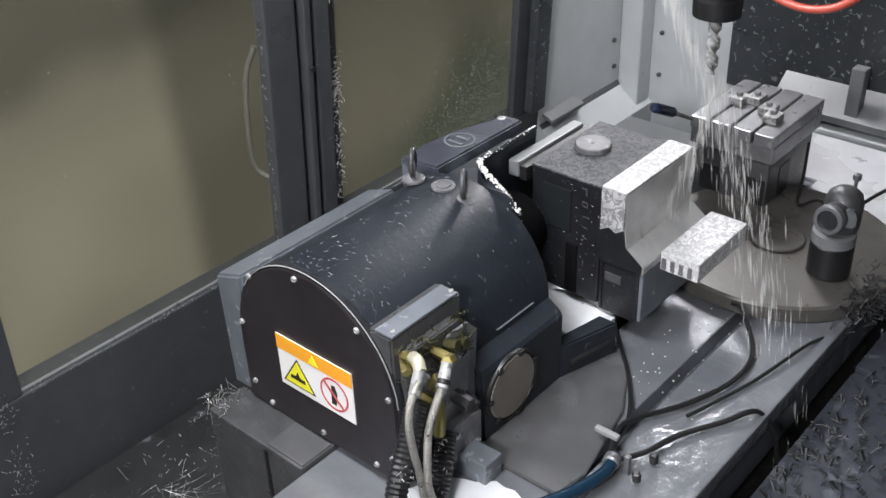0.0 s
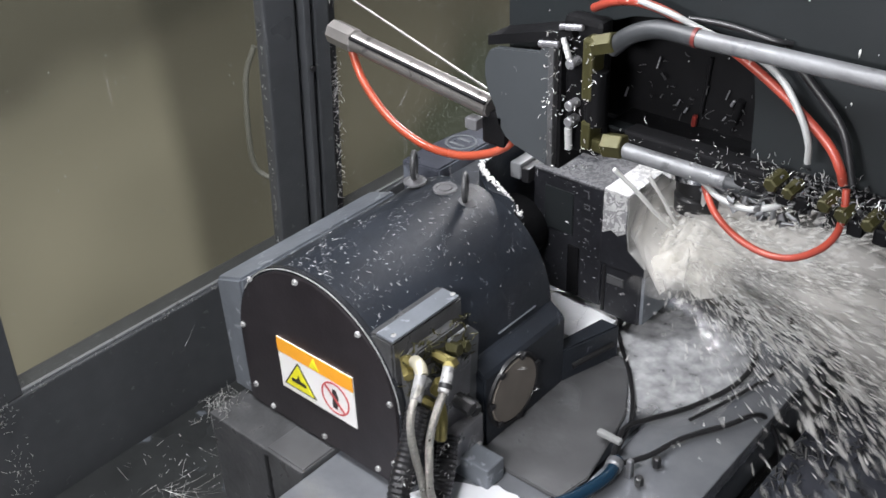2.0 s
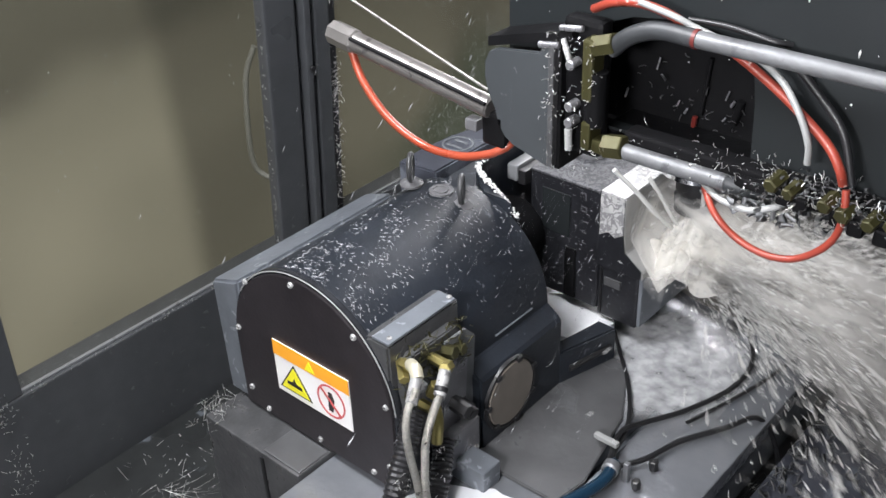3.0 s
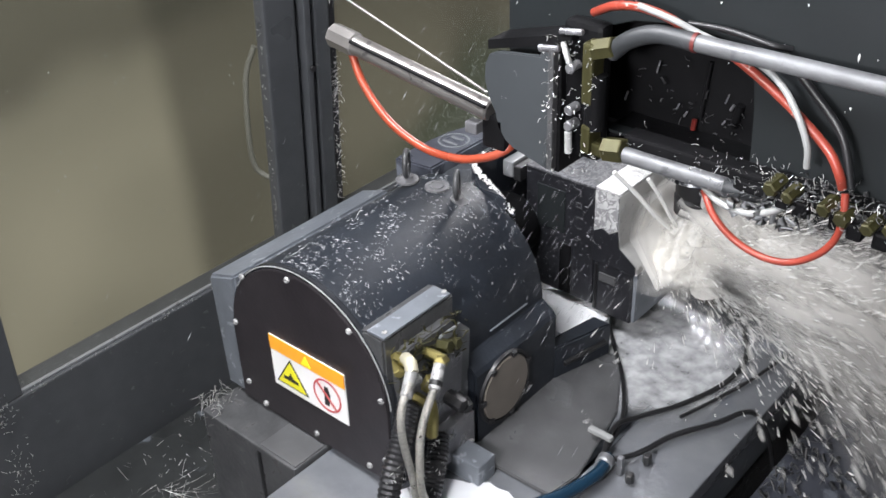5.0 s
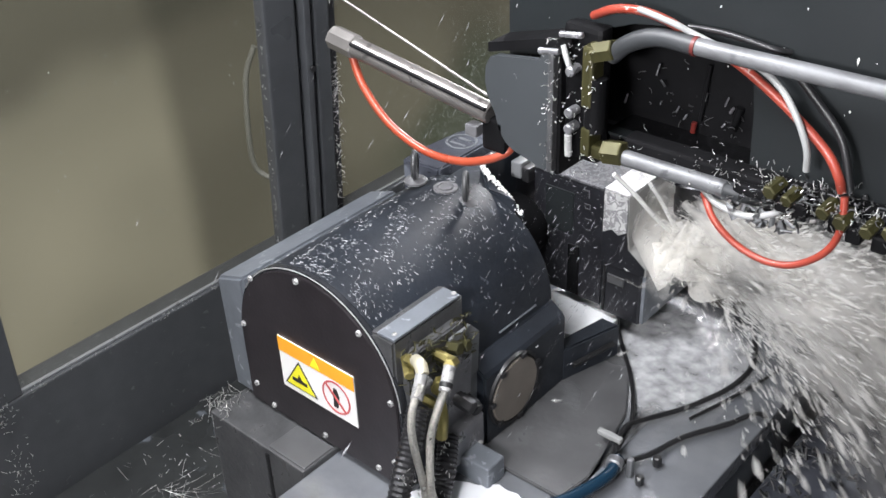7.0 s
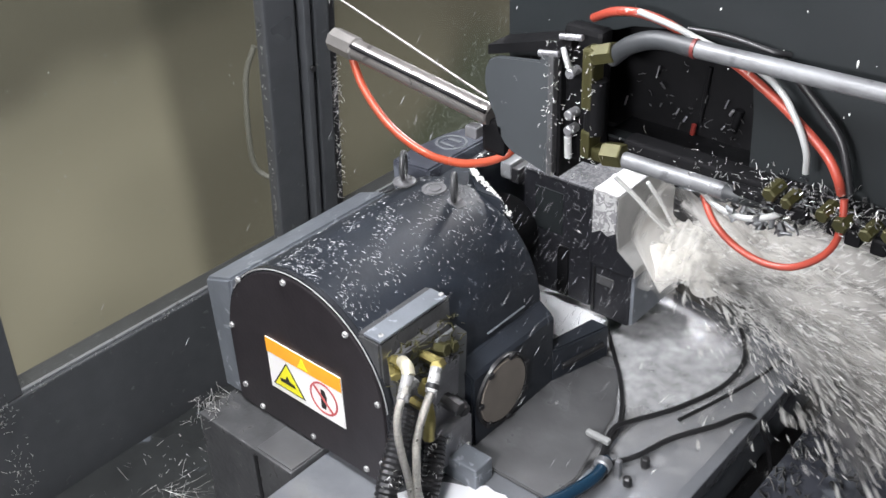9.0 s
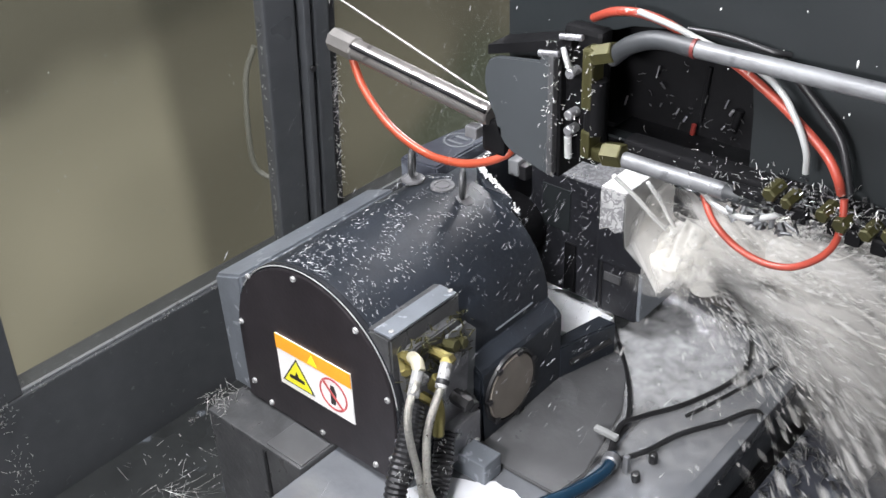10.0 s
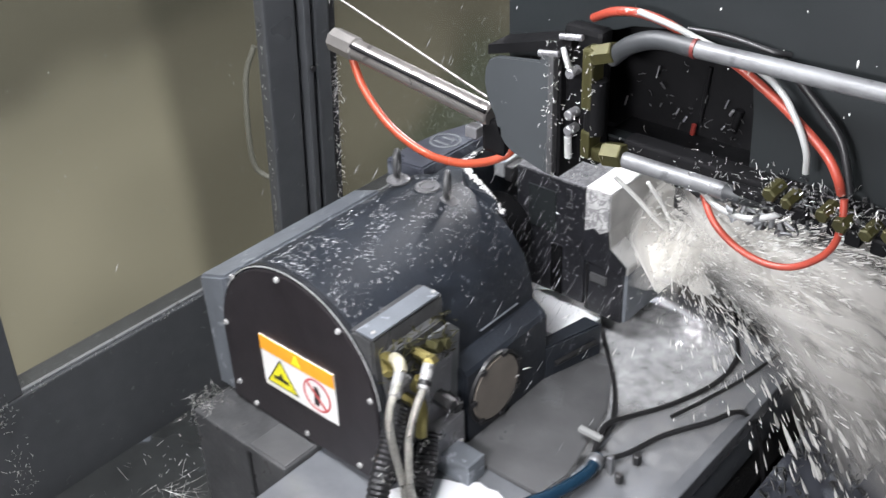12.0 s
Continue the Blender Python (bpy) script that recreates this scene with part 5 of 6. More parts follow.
        for i in range(na):
            for j in range(nr):
                k, m = i * (nr + 1) + j, ((i + 1) % na) * (nr + 1) + j
                faces.append((k, m, m + 1, k + 1))
        SHEETS.append(stuff("coolant_gush", verts, faces, M_GUSH, "thick churned white coolant heaped round the cutter", "spray"))
    # the burst where the falling coolant strikes the workpiece
    verts, faces = [], []
    for i in range(1300):
        a = rnd.uniform(0, 2 * math.pi)
        e = abs(rnd.gauss(0.35, 0.45))
        r = 0.008 + abs(rnd.gauss(0, 0.040))
        d = Vector((math.cos(a) * math.cos(e), math.sin(a) * math.cos(e), math.sin(e)))
        w = rnd.uniform(0.0008, 0.0026)
        streak(verts, faces, d * r + Vector((0.01, -0.02, 0.006 - 3.0 * r * r)), d, w * rnd.uniform(2, 7), w)
    SPLASH.append(stuff("coolant_splash", verts, faces, M_DROP, "white burst of coolant on the workpiece", "spray"))
    # jets from the nozzles to the cutter
    for p, r in (((0.40, -0.258, 0.307), 0.0034), ((0.45, -0.282, 0.283), 0.0030), ((0.50, -0.342, 0.265), 0.0034)):
        p = Vector(p)
        pts = [p + (TIP - p) * f + Vector((0.002 * math.sin(9 * f), 0.002 * math.cos(7 * f), -0.004 * math.sin(math.pi * f))) for f in (0, 0.25, 0.5, 0.75, 1)]
        ob = tagged(part("coolant_jet", tube(pts, r, seg=8), M_DROP, smooth=True), "thin white jet of coolant aimed at the cutter", "jet", "coolant jets", "")
        JETS.append(ob)
    # the broken stream that falls while the head is still high
    verts, faces = [], []
    for path, count, wide in (([(0.600, -0.199, 0.488), (0.600, -0.246, 0.416), (0.620, -0.278, 0.344), (0.620, -0.315, 0.260), (0.600, -0.374, 0.146), (0.560, -0.444, 0.036), (0.520, -0.502, -0.113)], 620, 1.0), ([(0.600, -0.288, 0.354), (0.580, -0.281, 0.275), (0.560, -0.270, 0.195), (0.540, -0.255, 0.120)], 150, 0.5)):
        path = smooth_line(path, 30)
        for i in range(count):
            k = min(int(rnd.random() * len(path)), len(path) - 2)
            f = k / len(path)
            d = path[k + 1] - path[k]
            w = rnd.uniform(0.0006, 0.0019)
            p = path[k] + Vector((rnd.gauss(0, 0.005 + 0.024 * f), rnd.gauss(0, 0.004 + 0.020 * f), rnd.uniform(-0.01, 0.01))) * wide
            streak(verts, faces, p, d.normalized() + Vector((0, 0, -0.6)), w * rnd.uniform(6, 18), w)
    STREAMS.append(stuff("coolant_stream", verts, faces, M_DROP, "broken white stream of falling coolant", "stream"))
    # drops that fly through the whole enclosure
    for c in range(2):
        verts, faces = [], []
        for i in range(130):
            x = 0.95 - abs(rnd.gauss(0, 0.45))
            p = Vector((x, rnd.uniform(-0.45, 0.33), rnd.uniform(-0.05, 0.50)))
            w = rnd.uniform(0.0006, 0.0014) + (0.0008 if rnd.random() < 0.12 else 0)
            streak(verts, faces, p, Vector((rnd.uniform(-0.9, -0.2), rnd.uniform(-0.1, 0.5), -1.0)), w * rnd.uniform(5, 12), w)
        FLYING.append(stuff("flying_drops", verts, faces, M_FLAKE, "scattered coolant drops flying through the air", "drops"))


def build_drift():
    """Fine drops thrown back past the vise and the crown of the rotary unit."""
    rnd = random.Random(77)
    for c in range(2):
        verts, faces = [], []
        for i in range(180):
            p = Vector((rnd.gauss(0.36, 0.12), rnd.gauss(-0.24, 0.08), rnd.uniform(0.06, 0.42)))
            w = rnd.uniform(0.0006, 0.0015)
            streak(verts, faces, p, Vector((-1.0, rnd.uniform(-0.2, 0.7), rnd.uniform(-1.0, 0.25))), w * rnd.uniform(3, 8), w)
        FLYING.append(stuff("flying_drops", verts, faces, M_FLAKE, "fine drops flung back past the black vise", "drops"))


def chip(verts, faces, p, d, length, width, curl):
    """A curled sliver of metal: a thin bent three-sided strip."""
    d = d.normalized()
    u = d.orthogonal().normalized()
    w = d.cross(u)
    rows = []
    for i in range(4):
        f = i / 3 - 0.5
        c = p + d * length * f + u * curl * (0.25 - f * f)
        rows.append(len(verts))
        verts.extend((c - w * width * 0.5, c + w * width * 0.5, c + u * width * 0.4))
    for a, b in zip(rows, rows[1:]):
        for i in range(3):
            j = (i + 1) % 3
            faces.append((a + i, a + j, b + j, b + i))


def swarf(label, n, spot, size=(0.004, 0.014), width=0.0012, seed=1):
    rnd = random.Random(seed)
    verts, faces = [], []
    for i in range(n):
        p = spot(rnd)
        d = Vector((rnd.gauss(0, 1), rnd.gauss(0, 1), rnd.gauss(0, 0.8)))
        chip(verts, faces, p, d, rnd.uniform(*size), width * rnd.uniform(0.6, 1.5), rnd.uniform(0, 0.006))
    return stuff("swarf", verts, faces, M_CHIP, label, "swarf")


def build_swarf():
    g = random.Random(3)
    nest = swarf("tangle of bright stringy swarf on the plate corner", 130, lambda r: Vector((r.gauss(-0.038, 0.016), r.gauss(0.092, 0.014), 0.002 + r.gauss(0.0, 0.010))), (0.008, 0.026), 0.0008, 4)
    MOVES_TABLE.append(nest)
    rail = swarf("bright chips caught on the rail of the head", 460, lambda r: Vector((r.uniform(0.090, 0.130), r.gauss(-0.625, 0.070), 0.527 + r.gauss(0, 0.008))), (0.0015, 0.008), 0.0007, 5)
    MOVES_HEAD.append(rail)
    foil = swarf("crumpled wet foil-like chips hanging from the pipe", 46, lambda r: Vector((r.uniform(0.098, 0.125), r.gauss(-0.572, 0.018), 0.500 + r.gauss(0, 0.006))), (0.006, 0.018), 0.007, 27)
    foil.data.materials[0] = M_LEDGE
    MOVES_HEAD.append(foil)
    sludge = swarf("dark wet chips packed along the rail of the head", 430, lambda r: Vector((r.uniform(0.096, 0.130), -0.590 - abs(r.gauss(0, 0.09)), 0.524 + r.gauss(0, 0.007))), (0.002, 0.008), 0.0028, 25)
    sludge.data.materials[0] = M_IRON
    MOVES_HEAD.append(sludge)
    recess = swarf("wet chips clinging inside the head opening", 45, lambda r: Vector((r.uniform(0.176, 0.189), r.uniform(-0.555, -0.40), 0.522 + abs(r.gauss(0, 0.03)))), (0.002, 0.010), 0.0014, 26)
    recess.data.materials[0] = M_IRON
    MOVES_HEAD.append(recess)
    edge = swarf("bright chips on the bracket and manifold", 160, lambda r: Vector((0.093 + r.uniform(0, 0.006), r.choice((-0.364, -0.364, -0.392, -0.41)) + r.gauss(0, 0.006), r.uniform(0.475, 0.62))), (0.0012, 0.006), 0.0009, 6)
    MOVES_HEAD.append(edge)
    swarf("bright chips stuck to the wet door post", 190, lambda r: LEAN @ Vector((0.492 + r.gauss(0, 0.007), 0.0, r.choice((r.uniform(0.0, 0.27), r.gauss(0.22, 0.03), r.uniform(-0.03, 0.5))))), (0.003, 0.014), 0.0014, 7)
    swarf("chips gathered in the corner of the door frame", 110, lambda r: LEAN @ Vector((-0.225 + r.gauss(0, 0.012), -0.003, r.choice((r.gauss(-0.06, 0.02), r.gauss(-0.19, 0.03))))), (0.002, 0.008), 0.0011, 17)
    swarf("fine chips along the window edge", 90, lambda r: LEAN @ Vector((0.336 + r.gauss(0, 0.003), 0.004, r.uniform(-0.03, 0.5))), (0.002, 0.007), 0.0010, 8)
    swarf("fine chips along the window sill", 130, lambda r: LEAN @ Vector((r.uniform(-0.18, 0.33), -0.002, -0.044 + r.gauss(0, 0.003))), (0.002, 0.006), 0.0008, 9)
    heap = swarf("heap of dark wet chips at the table edge", 420, lambda r: Vector((r.gauss(0.74, 0.035), r.gauss(-0.515, 0.018), abs(r.gauss(0.0, 0.028)))), (0.006, 0.02), 0.003, 10)
    heap.data.materials[0] = M_IRON
    MOVES_TABLE.append(heap)
    swarf("dark wet chips strewn over the way cover", 520, lambda r: (lambda y: Vector((r.gauss(0.42, 0.20), y, -0.064 + (-0.536 - y) * 0.006)))(-0.54 - abs(r.gauss(0, 0.10))), (0.005, 0.018), 0.004, 28).data.materials[0] = M_IRON
    swarf("long stringy swarf lying on the chip guard", 34, lambda r: Vector((r.gauss(-0.03, 0.035), r.gauss(0.255, 0.028), -0.279 + abs(r.gauss(0, 0.014)))), (0.02, 0.07), 0.0012, 11)
    swarf("chips scattered over the chip guard", 260, lambda r: (lambda y: Vector((r.uniform(-0.4, 0.3), y, -0.262 - (0.405 - y) * 0.1357)))(r.uniform(0.14, 0.38)), (0.005, 0.02), 0.0016, 12)
    grime = swarf("oily chips packed round the hydraulic fittings", 170, lambda r: Vector((r.uniform(0.0, 0.125), -0.232 + r.gauss(0, 0.004), r.uniform(0.165, 0.232))), (0.004, 0.013), 0.0024, 14)
    grime.data.materials[0] = M_OLIVE
    MOVES_TABLE.append(grime)
    conduit = swarf("short chips stuck to the ribbed conduits", 90, lambda r: Vector((r.uniform(-0.07, 0.03), -0.276 + r.gauss(0, 0.006), r.uniform(0.03, 0.12))), (0.003, 0.008), 0.0010, 13)
    MOVES_TABLE.append(conduit)


def build_foam():
    rnd = random.Random(31)
    for cx, cy, rx, ry, n in ((0.420, -0.180, 0.056, 0.066, 40), (0.000, -0.330, 0.085, 0.105, 48)):
        ring = []
        for i in range(n):
            a = 2 * math.pi * i / n
            k = 1 + 0.16 * noise.noise((math.cos(a) * 2, math.sin(a) * 2, 4)) + rnd.uniform(-0.05, 0.05)
            ring.append((cx + rx * k * math.cos(a), cy + ry * k * math.sin(a)))
        ob = part("foam_patch", prism(ring, "z", 0.0005, 0.030 if cx > 0.2 else 0.003, 0.0), M_FOAM if cx > 0.2 else M_MILKY)
        MOVES_TABLE.append(tagged(ob, "white patch of coolant foam on the table", "foam"))


def build_beads():
    """Drops and flakes lying on the crown of the rotary unit and on the casing."""
    rnd = random.Random(21)
    verts, faces = [], []
    layers = [([], []), ([], []), ([], [])]
    for i in range(3000):
        verts, faces = layers[rnd.choice((0, 1, 2, 2))]
        a = math.radians(rnd.gauss(94, 25))
        x = 0.012 + 0.298 * rnd.random() ** 1.3
        r0 = 0.1482
        zc = ZC
        if noise.noise((x * 22, a * 5, 3.0)) + 0.35 * noise.noise((x * 70, a * 14, 1.0)) < rnd.uniform(-0.35, 0.45):
            continue
        p = Vector((x, YC + r0 * math.cos(a), zc + r0 * math.sin(a)))
        d = Vector((rnd.gauss(0, 0.7), -math.sin(a), math.cos(a)))
        w = rnd.uniform(0.0004, 0.0009) + 0.0010 * rnd.random() ** 3
        streak(verts, faces, p, d, w * rnd.uniform(1.2, 6.5), w)
    rim = smooth_line([(0.307, -0.170, 0.250), (0.312, -0.145, 0.2645), (0.322, -0.114, 0.274), (0.334, -0.087, 0.2755), (0.348, -0.067, 0.2755), (0.368, -0.057, 0.2755), (0.41, -0.055, 0.2745), (0.498, -0.053, 0.2745)], 30)
    MOVES_TABLE.append(stuff("coolant_beads", *layers[0], M_STAIN, "dull dried flakes on the black cover", "drops"))
    for verts, faces in layers[1:]:
        LANDING.append(stuff("coolant_beads", verts, faces, M_FLAKE, "milky drops and flakes on the black cover", "drops"))
    verts, faces = [], []
    for i in range(380):
        k = int(len(rim) * min(0.999, max(0.03, rnd.gauss(0.36, 0.17)))) if rnd.random() < 0.75 else rnd.randrange(len(rim))
        p = rim[k] + Vector((rnd.gauss(0, 0.0020), rnd.gauss(0, 0.0016), rnd.gauss(0, 0.0008)))
        w = rnd.uniform(0.0008, 0.0036)
        streak(verts, faces, p, Vector((rnd.gauss(0, 1), rnd.gauss(0, 1), 0)), w * rnd.uniform(1, 2.5), w)
    MOVES_TABLE.append(stuff("coolant_beads", verts, faces, M_DROP, "bright drops standing on the wet lip", "drops"))
    verts, faces = [], []
    for i in range(170):
        y, z = rnd.uniform(-0.215, -0.095), 0.052 + 0.196 * rnd.random() ** 0.7
        if noise.noise((y * 40, z * 40, 6.0)) < rnd.uniform(-0.4, 0.4):
            continue
        w = rnd.uniform(0.0005, 0.0012)
        streak(verts, faces, Vector((0.4362, y, z)), Vector((0, rnd.gauss(-0.7, 0.5), rnd.gauss(-0.4, 0.5))), w * rnd.uniform(1.5, 6), w)
    MOVES_TABLE.append(stuff("coolant_beads", verts, faces, M_FLAKE, "milky flecks and runs on the black vise", "drops"))
    verts, faces = [], []
    for i in range(150):
        p = Vector((0.1345, rnd.uniform(-1.0, -0.45), rnd.uniform(0.56, 0.95)))
        w = rnd.uniform(0.0008, 0.0022)
        streak(verts, faces, p, Vector((0, rnd.gauss(0, 0.4), 1)), w * rnd.uniform(1, 4), w)
    MOVES_HEAD.append(stuff("coolant_beads", verts, faces, M_DROP, "pale drops and flakes on the grey casing", "drops"))
    verts, faces = [], []
    for i in range(3200):
        x = 1.025 - abs(rnd.gauss(0, 0.16))
        z = -0.04 + abs(rnd.gauss(0, 0.10 + 0.12 * max(0, x - 0.75)))
        if x < 0.51:
            continue
        p = LEAN @ Vector((x, 0.010, z))
        w = rnd.uniform(0.0008, 0.0024)
        streak(verts, faces, p, Vector((0, 0, 1)), w * rnd.uniform(1, 2.2), w)
    for i in range(150):
        p = LEAN @ Vector((rnd.uniform(-0.18, 0.33), 0.010, rnd.uniform(-0.04, 0.5)))
        w = rnd.uniform(0.0008, 0.0022)
        streak(verts, faces, p, Vector((0, 0, 1)), w * rnd.uniform(1, 3), w)
    stuff("condensation", verts, faces, M_DEW, "fine drops on the lower corner of the window", "drops")
    verts, faces = [], []
    for i in range(90):
        x, y = rnd.gauss(0.46, 0.09), rnd.gauss(-0.33, 0.075)
        if not (0.0 < x < 0.60 and -0.49 < y < -0.30):
            continue
        w = rnd.uniform(0.0010, 0.0034)
        streak(verts, faces, Vector((x, y, 0.0003)), Vector((rnd.gauss(0, 1), rnd.gauss(0, 1), 0)), w * rnd.uniform(1.1, 1.9), w)
    MOVES_TABLE.append(stuff("coolant_bubbles", verts, faces, M_DROP, "bubbles and drops standing on the wet table", "drops"))


build_spray()
build_drift()
build_swarf()
build_beads()
build_foam()


def build_pool():
    """A rippled, patchy film of foamy coolant on the table below the cutter."""
    verts, faces = [], []
    nx, ny = 110, 84
    for i in range(nx + 1):
        for j in range(ny + 1):
            x, y = -0.155 + 0.310 * i / nx, -0.125 + 0.240 * j / ny
            z = 0.0022 + 0.0014 * noise.noise((x * 70, y * 95, 1.0)) + 0.0007 * noise.noise((x * 160, y * 190, 5.0))
            verts.append((x, y, z))
    for i in range(nx):
        for j in range(ny):
            u, v = (i / nx - 0.52) * 2, (j / ny - 0.55) * 2
            edge = u * u + v * v + 0.55 * noise.noise((i * 0.10, j * 0.10, 3.0))
            if edge < 2.2:
                k = i * (ny + 1) + j
                faces.append((k, k + ny + 1, k + ny + 2, k + 1))
    pool = stuff("coolant_pool", verts, faces, M_POOL, "foamy rippled film of coolant standing on the table", "coolant")
    for p in pool.data.polygons:
        p.use_smooth = True
    POOL.append(pool)
    verts, faces = [], []
    nx, ny = 90, 50
    for i in range(nx + 1):
        for j in range(ny + 1):
            x, y = -0.235 + 0.47 * i / nx, -0.125 + 0.245 * j / ny
            verts.append((x, y, 0.0046 + 0.0006 * noise.noise((x * 60, y * 80, 9.0))))
    for i in range(nx):
        for j in range(ny):
            k = i * (ny + 1) + j
            faces.append((k, k + ny + 1, k + ny + 2, k + 1))
    FLOOD.append(stuff("coolant_flood", verts, faces, M_FLOOD, "thin milky flood of coolant spread over the table", "coolant"))


build_pool()


def motions():
    # the table steers the work round in small circles, wider towards the end
    table = [(0, 0.0000, 0.0000), (1.5, 0.0000, 0.0000), (1.7, -0.0041, -0.0018), (1.8, -0.0125, 0.0019), (1.9, -0.0135, -0.0048), (2, -0.0044, -0.0066), (2.1, -0.0007, 0.0019), (2.2, -0.0050, 0.0083), (2.3, -0.0110, 0.0070), (2.4, -0.0142, 0.0001), (2.5, -0.0083, -0.0078), (2.6, -0.0018, -0.0037), (2.7, -0.0013, 0.0047), (2.8, -0.0071, 0.0070), (2.9, -0.0125, 0.0009), (3, -0.0117, -0.0065), (3.1, -0.0052, -0.0054), (3.2, -0.0007, 0.0009), (3.3, -0.0049, 0.0069), (3.4, -0.0115, 0.0035), (3.5, -0.0123, -0.0048), (3.6, -0.0063, -0.0083), (3.7, -0.0006, -0.0030), (3.8, -0.0017, 0.0051), (3.9, -0.0085, 0.0064), (4, -0.0129, -0.0006), (4.1, -0.0099, -0.0077), (4.2, -0.0030, -0.0067), (4.3, -0.0001, 0.0013), (4.4, -0.0047, 0.0069), (4.5, -0.0114, 0.0037), (4.6, -0.0124, -0.0047), (4.7, -0.0065, -0.0084), (4.8, -0.0037, -0.0075), (4.9, -0.0003, 0.0014), (5, -0.0069, 0.0058), (5.1, -0.0126, 0.0011), (5.2, -0.0111, -0.0067), (5.3, -0.0044, -0.0077), (5.4, -0.0001, -0.0007), (5.5, -0.0031, 0.0063), (5.6, -0.0100, 0.0053), (5.7, -0.0129, -0.0025), (5.8, -0.0085, -0.0083), (5.9, -0.0018, -0.0054), (6, -0.0005, 0.0029), (6.1, -0.0061, 0.0070), (6.2, -0.0122, 0.0022), (6.3, -0.0117, -0.0059), (6.4, -0.0053, -0.0081), (6.5, -0.0002, -0.0017), (6.6, -0.0025, 0.0058), (6.7, -0.0093, 0.0058), (6.8, -0.0130, -0.0016), (6.9, -0.0092, -0.0080), (7, -0.0023, -0.0060), (7.1, -0.0003, 0.0021), (7.2, -0.0054, 0.0070), (7.3, -0.0122, 0.0030), (7.4, -0.0120, -0.0055), (7.5, -0.0053, -0.0077), (7.6, -0.0004, -0.0007), (7.7, -0.0035, 0.0066), (7.8, -0.0107, 0.0052), (7.9, -0.0130, -0.0032), (8, -0.0075, -0.0081), (8.1, -0.0011, -0.0034), (8.2, -0.0018, 0.0051), (8.3, -0.0087, 0.0067), (8.4, -0.0132, -0.0006), (8.5, -0.0097, -0.0076), (8.6, -0.0025, -0.0056), (8.7, -0.0007, 0.0029), (8.8, -0.0036, -0.0024), (8.9, -0.0018, 0.0063), (9, -0.0140, 0.0048), (9.1, -0.0079, -0.0062), (9.2, -0.0003, 0.0024), (9.3, -0.0080, 0.0071), (9.4, -0.0078, -0.0050), (9.5, -0.0004, 0.0035), (9.6, -0.0065, 0.0043), (9.7, -0.0096, -0.0048), (9.8, -0.0069, 0.0028), (10, -0.0007, 0.0009), (10.2, -0.0150, -0.0019), (10.4, -0.0022, 0.0058), (10.5, -0.0154, 0.0065), (10.6, -0.0127, -0.0049), (10.8, -0.0004, 0.0045), (11, -0.0179, 0.0037), (11.2, 0.0009, -0.0051), (11.4, -0.0083, 0.0146), (11.5, -0.0197, 0.0061), (11.6, -0.0166, -0.0071), (11.8, 0.0062, 0.0021), (12, -0.0150, 0.0160)]
    for ob in MOVES_TABLE:
        walk(ob, [(t, pose(x, y, 0)) for t, x, y in table])
    # coolant gathers on the table, and drops land on the cover, once the spray has begun
    for ob in POOL:
        walk(ob, [(t, pose(x + 0.448, y - 0.330, -0.045 + 0.045 * min(1.0, max(0.0, (t - 0.4) / 0.9)))) for t, x, y in [(0, 0, 0), (0.4, 0, 0), (1.3, 0, 0)] + table[1:]])
    for ob in FLOOD:
        walk(ob, [(t, pose(x + 0.375, y - 0.372, -0.055 + 0.055 * min(1.0, max(0.0, (t - 4.0) / 4.5)))) for t, x, y in table])
    for ob, land in zip(LANDING, (1.1, 2.8)):
        walk(ob, [(0, pose(0, 0, 0.9)), (land - 0.2, pose(0, 0, 0.9))] + [(t, pose(x, y, 0)) for t, x, y in [(land, 0, 0)] + [q for q in table if q[0] > land + 0.05]])
    head = [(0, .286), (.1, .279), (.2, .233), (.3, .182), (.4, .124), (.5, .079), (.6, .069), (.7, .049), (.8, .027), (.9, .012), (1.0, .0036), (1.5, 0), (2, -.0012), (3, -.0021), (5, -.0055), (6, -.0066), (7, -.0085), (9, -.0108), (12, -.0108)]
    for ob in MOVES_HEAD:
        walk(ob, [(t, pose(0, 0, z)) for t, z in head])
    for ob in JETS:
        walk(ob, [(t, pose(0, 0, z + 0.45 * max(0.0, 1 - t / 0.3))) for t, z in head])
    # the slack hose loop lags behind the falling head
    for ob in SWINGS:
        walk(ob, [(0, pose(0, 0, -0.060)), (0.3, pose(0, 0, -0.040)), (0.5, pose(0, 0, -0.012)), (0.8, pose(0, 0, 0)), (12, pose(0, 0, 0))])
    # the spray keeps leaving the cutter: each cloud drifts outward and starts again at the cutter
    def fall(when, turn=0):
        """Coolant comes down from the head and reaches the cutter at this time."""
        high = pose(TIP.x, TIP.y, TIP.z + 0.90, 0, 0, turn)
        return [(0.0, high), (when - 0.16, high), (when, pose(TIP.x, TIP.y, TIP.z, 0, 0, turn))]

    rnd = random.Random(8)
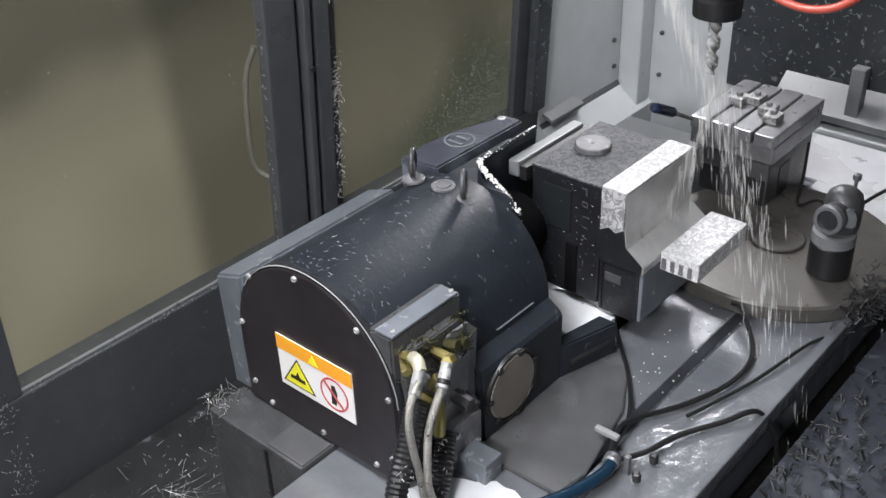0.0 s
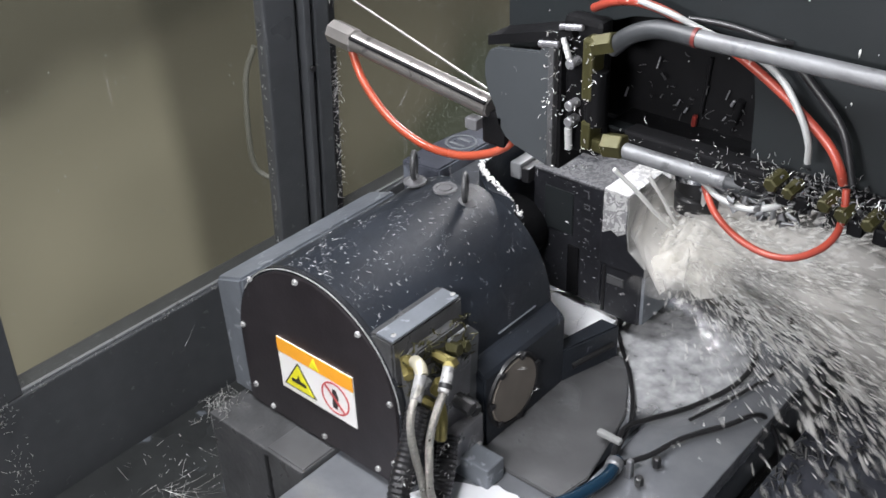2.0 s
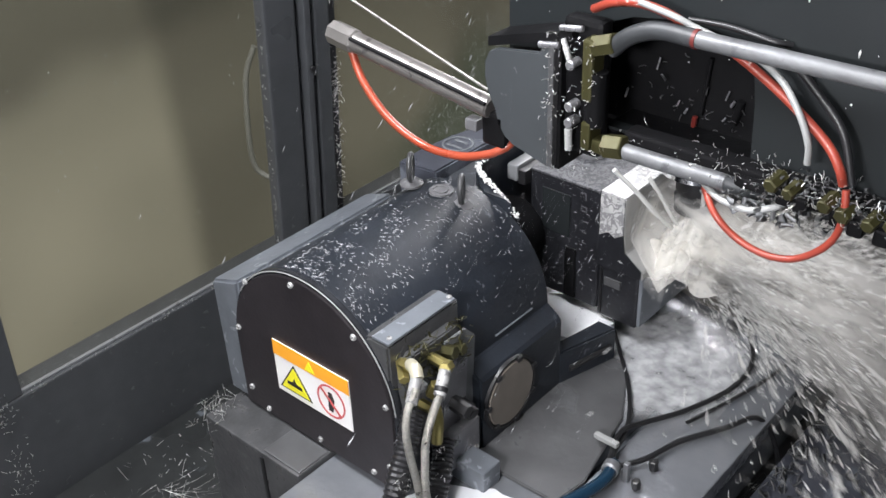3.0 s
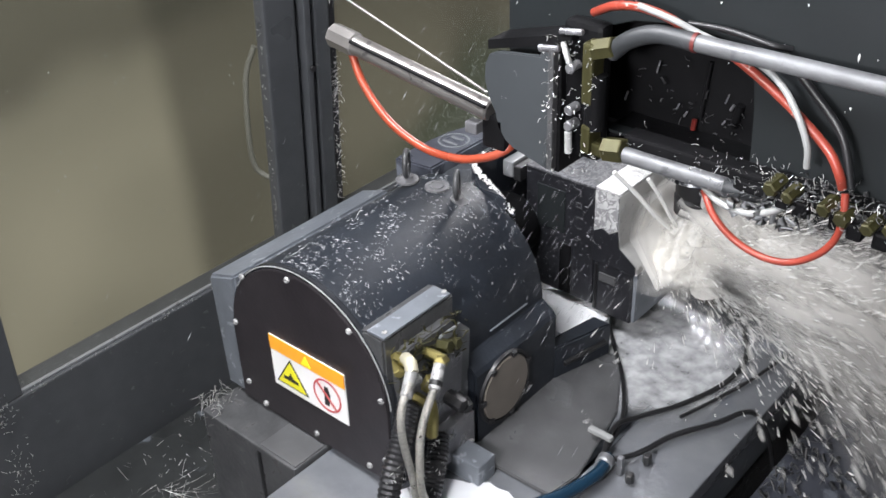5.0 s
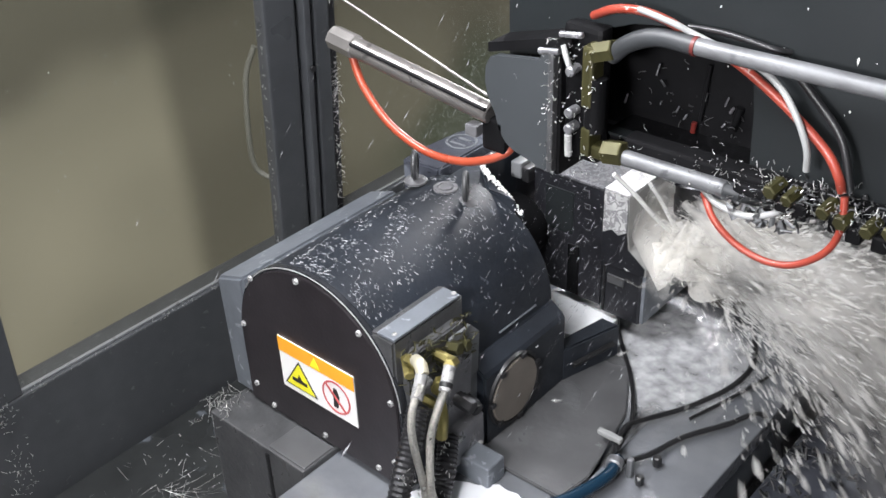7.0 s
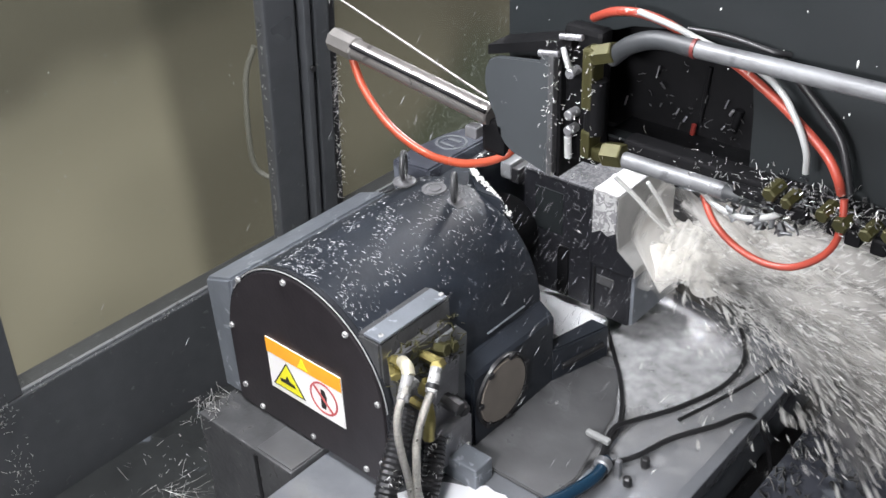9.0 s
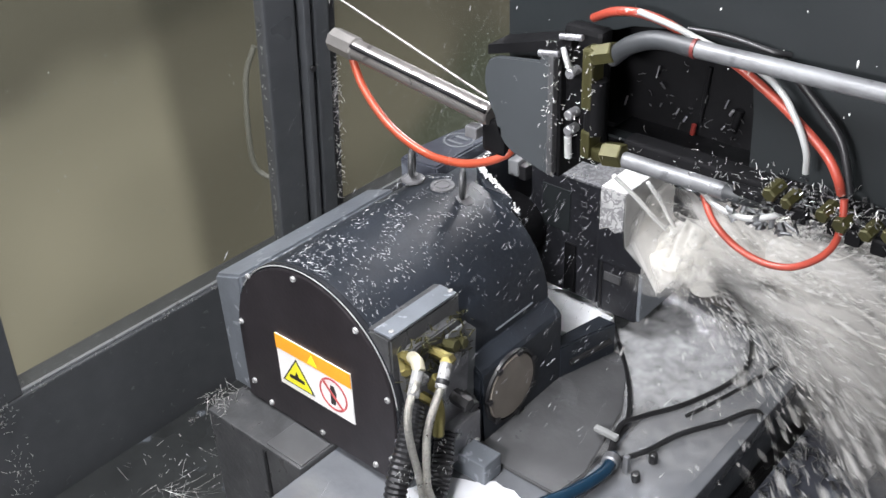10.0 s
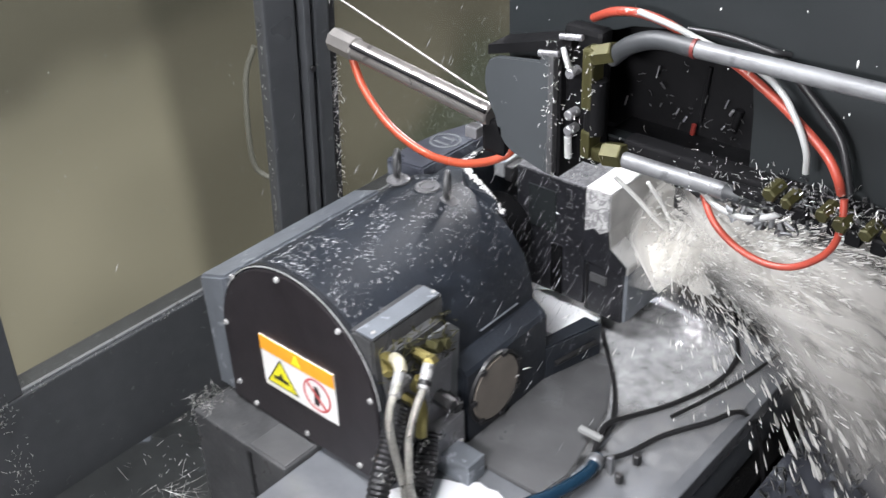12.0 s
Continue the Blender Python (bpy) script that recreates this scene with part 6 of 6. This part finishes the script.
    for i, ob in enumerate(SPRAY):
        period = 0.37 + 0.05 * i
        begin = {6: 0.26, 8: 0.34, 7: 0.72, 9: 0.80}.get(i, 0.92 + 0.07 * i)
        rows = fall(begin)
        start = begin + 0.05
        for n in range(60):
            turn = rnd.uniform(-14, 14)
            for f, when in ((0.0, start + n * period), (1.0, start + (n + 1) * period - 0.034)):
                if when < 11.9:
                    go = 0.012 * f if i in (6, 7) else 0.15 * f
                    rows.append((when, pose(TIP.x - 0.1 * go, TIP.y - go, TIP.z - 0.3 * go, 0, 0, turn + 3 * f)))
        walk(ob, rows + [(12.0, rows[-1][1])])
    for i, ob in enumerate(PLUMES):
        t = (1.0, 1.45, 1.9, 3.0, 7.6)[i]
        rows = fall(t, 8)
        t += 0.1
        while t < 11.9:
            rows.append((t, pose(TIP.x + rnd.uniform(-0.01, 0.01), TIP.y - rnd.uniform(0, 0.025), TIP.z + rnd.uniform(-0.006, 0.01), 0, 0, 8 + rnd.uniform(-10, 10))))
            t += 0.12 + 0.02 * i
        walk(ob, rows + [(12.0, rows[-1][1])])
    for i, ob in enumerate(SHEETS):
        t = 0.7 + 0.2 * i
        rows = fall(t)
        t += 0.1
        while t < 11.9:
            rows.append((t, pose(TIP.x + rnd.uniform(-0.004, 0.004), TIP.y - rnd.uniform(0.001, 0.006), TIP.z + rnd.uniform(-0.008, 0.004))))
            t += 0.15 + 0.03 * i
        walk(ob, rows + [(12.0, rows[-1][1])])
    for ob in SPLASH:
        rows = fall(0.20)
        t = 0.3
        while t < 11.9:
            rows.append((t, pose(TIP.x + rnd.uniform(-0.006, 0.006), TIP.y + rnd.uniform(-0.006, 0.006), TIP.z + rnd.uniform(-0.003, 0.004), 0, 0, rnd.uniform(-30, 30))))
            t += 0.13
        walk(ob, rows + [(12.0, rows[-1][1])])
    for ob in STREAMS:
        walk(ob, [(0.0, pose(0, 0, 0)), (0.1, pose(0, -0.01, -0.12)), (0.2, pose(0, -0.02, -0.30)), (0.3, pose(0, -0.03, -0.56)), (0.45, pose(0, -0.04, -1.0)), (12.0, pose(0, -0.04, -1.0))])
    for i, ob in enumerate(FLYING):
        rows = [(0.0, pose(0, 0, 0.80)), (1.3 + 0.5 * i, pose(0, 0, 0.60))]
        t = 1.6 + 0.5 * i
        while t < 11.6:
            rows += [(t, pose(0.02, -0.01, 0.05)), (t + 0.4, pose(-0.06, 0.03, -0.10))]
            t += 0.44
        walk(ob, rows + [(12.0, pose(-0.02, 0.01, -0.02))])


motions()
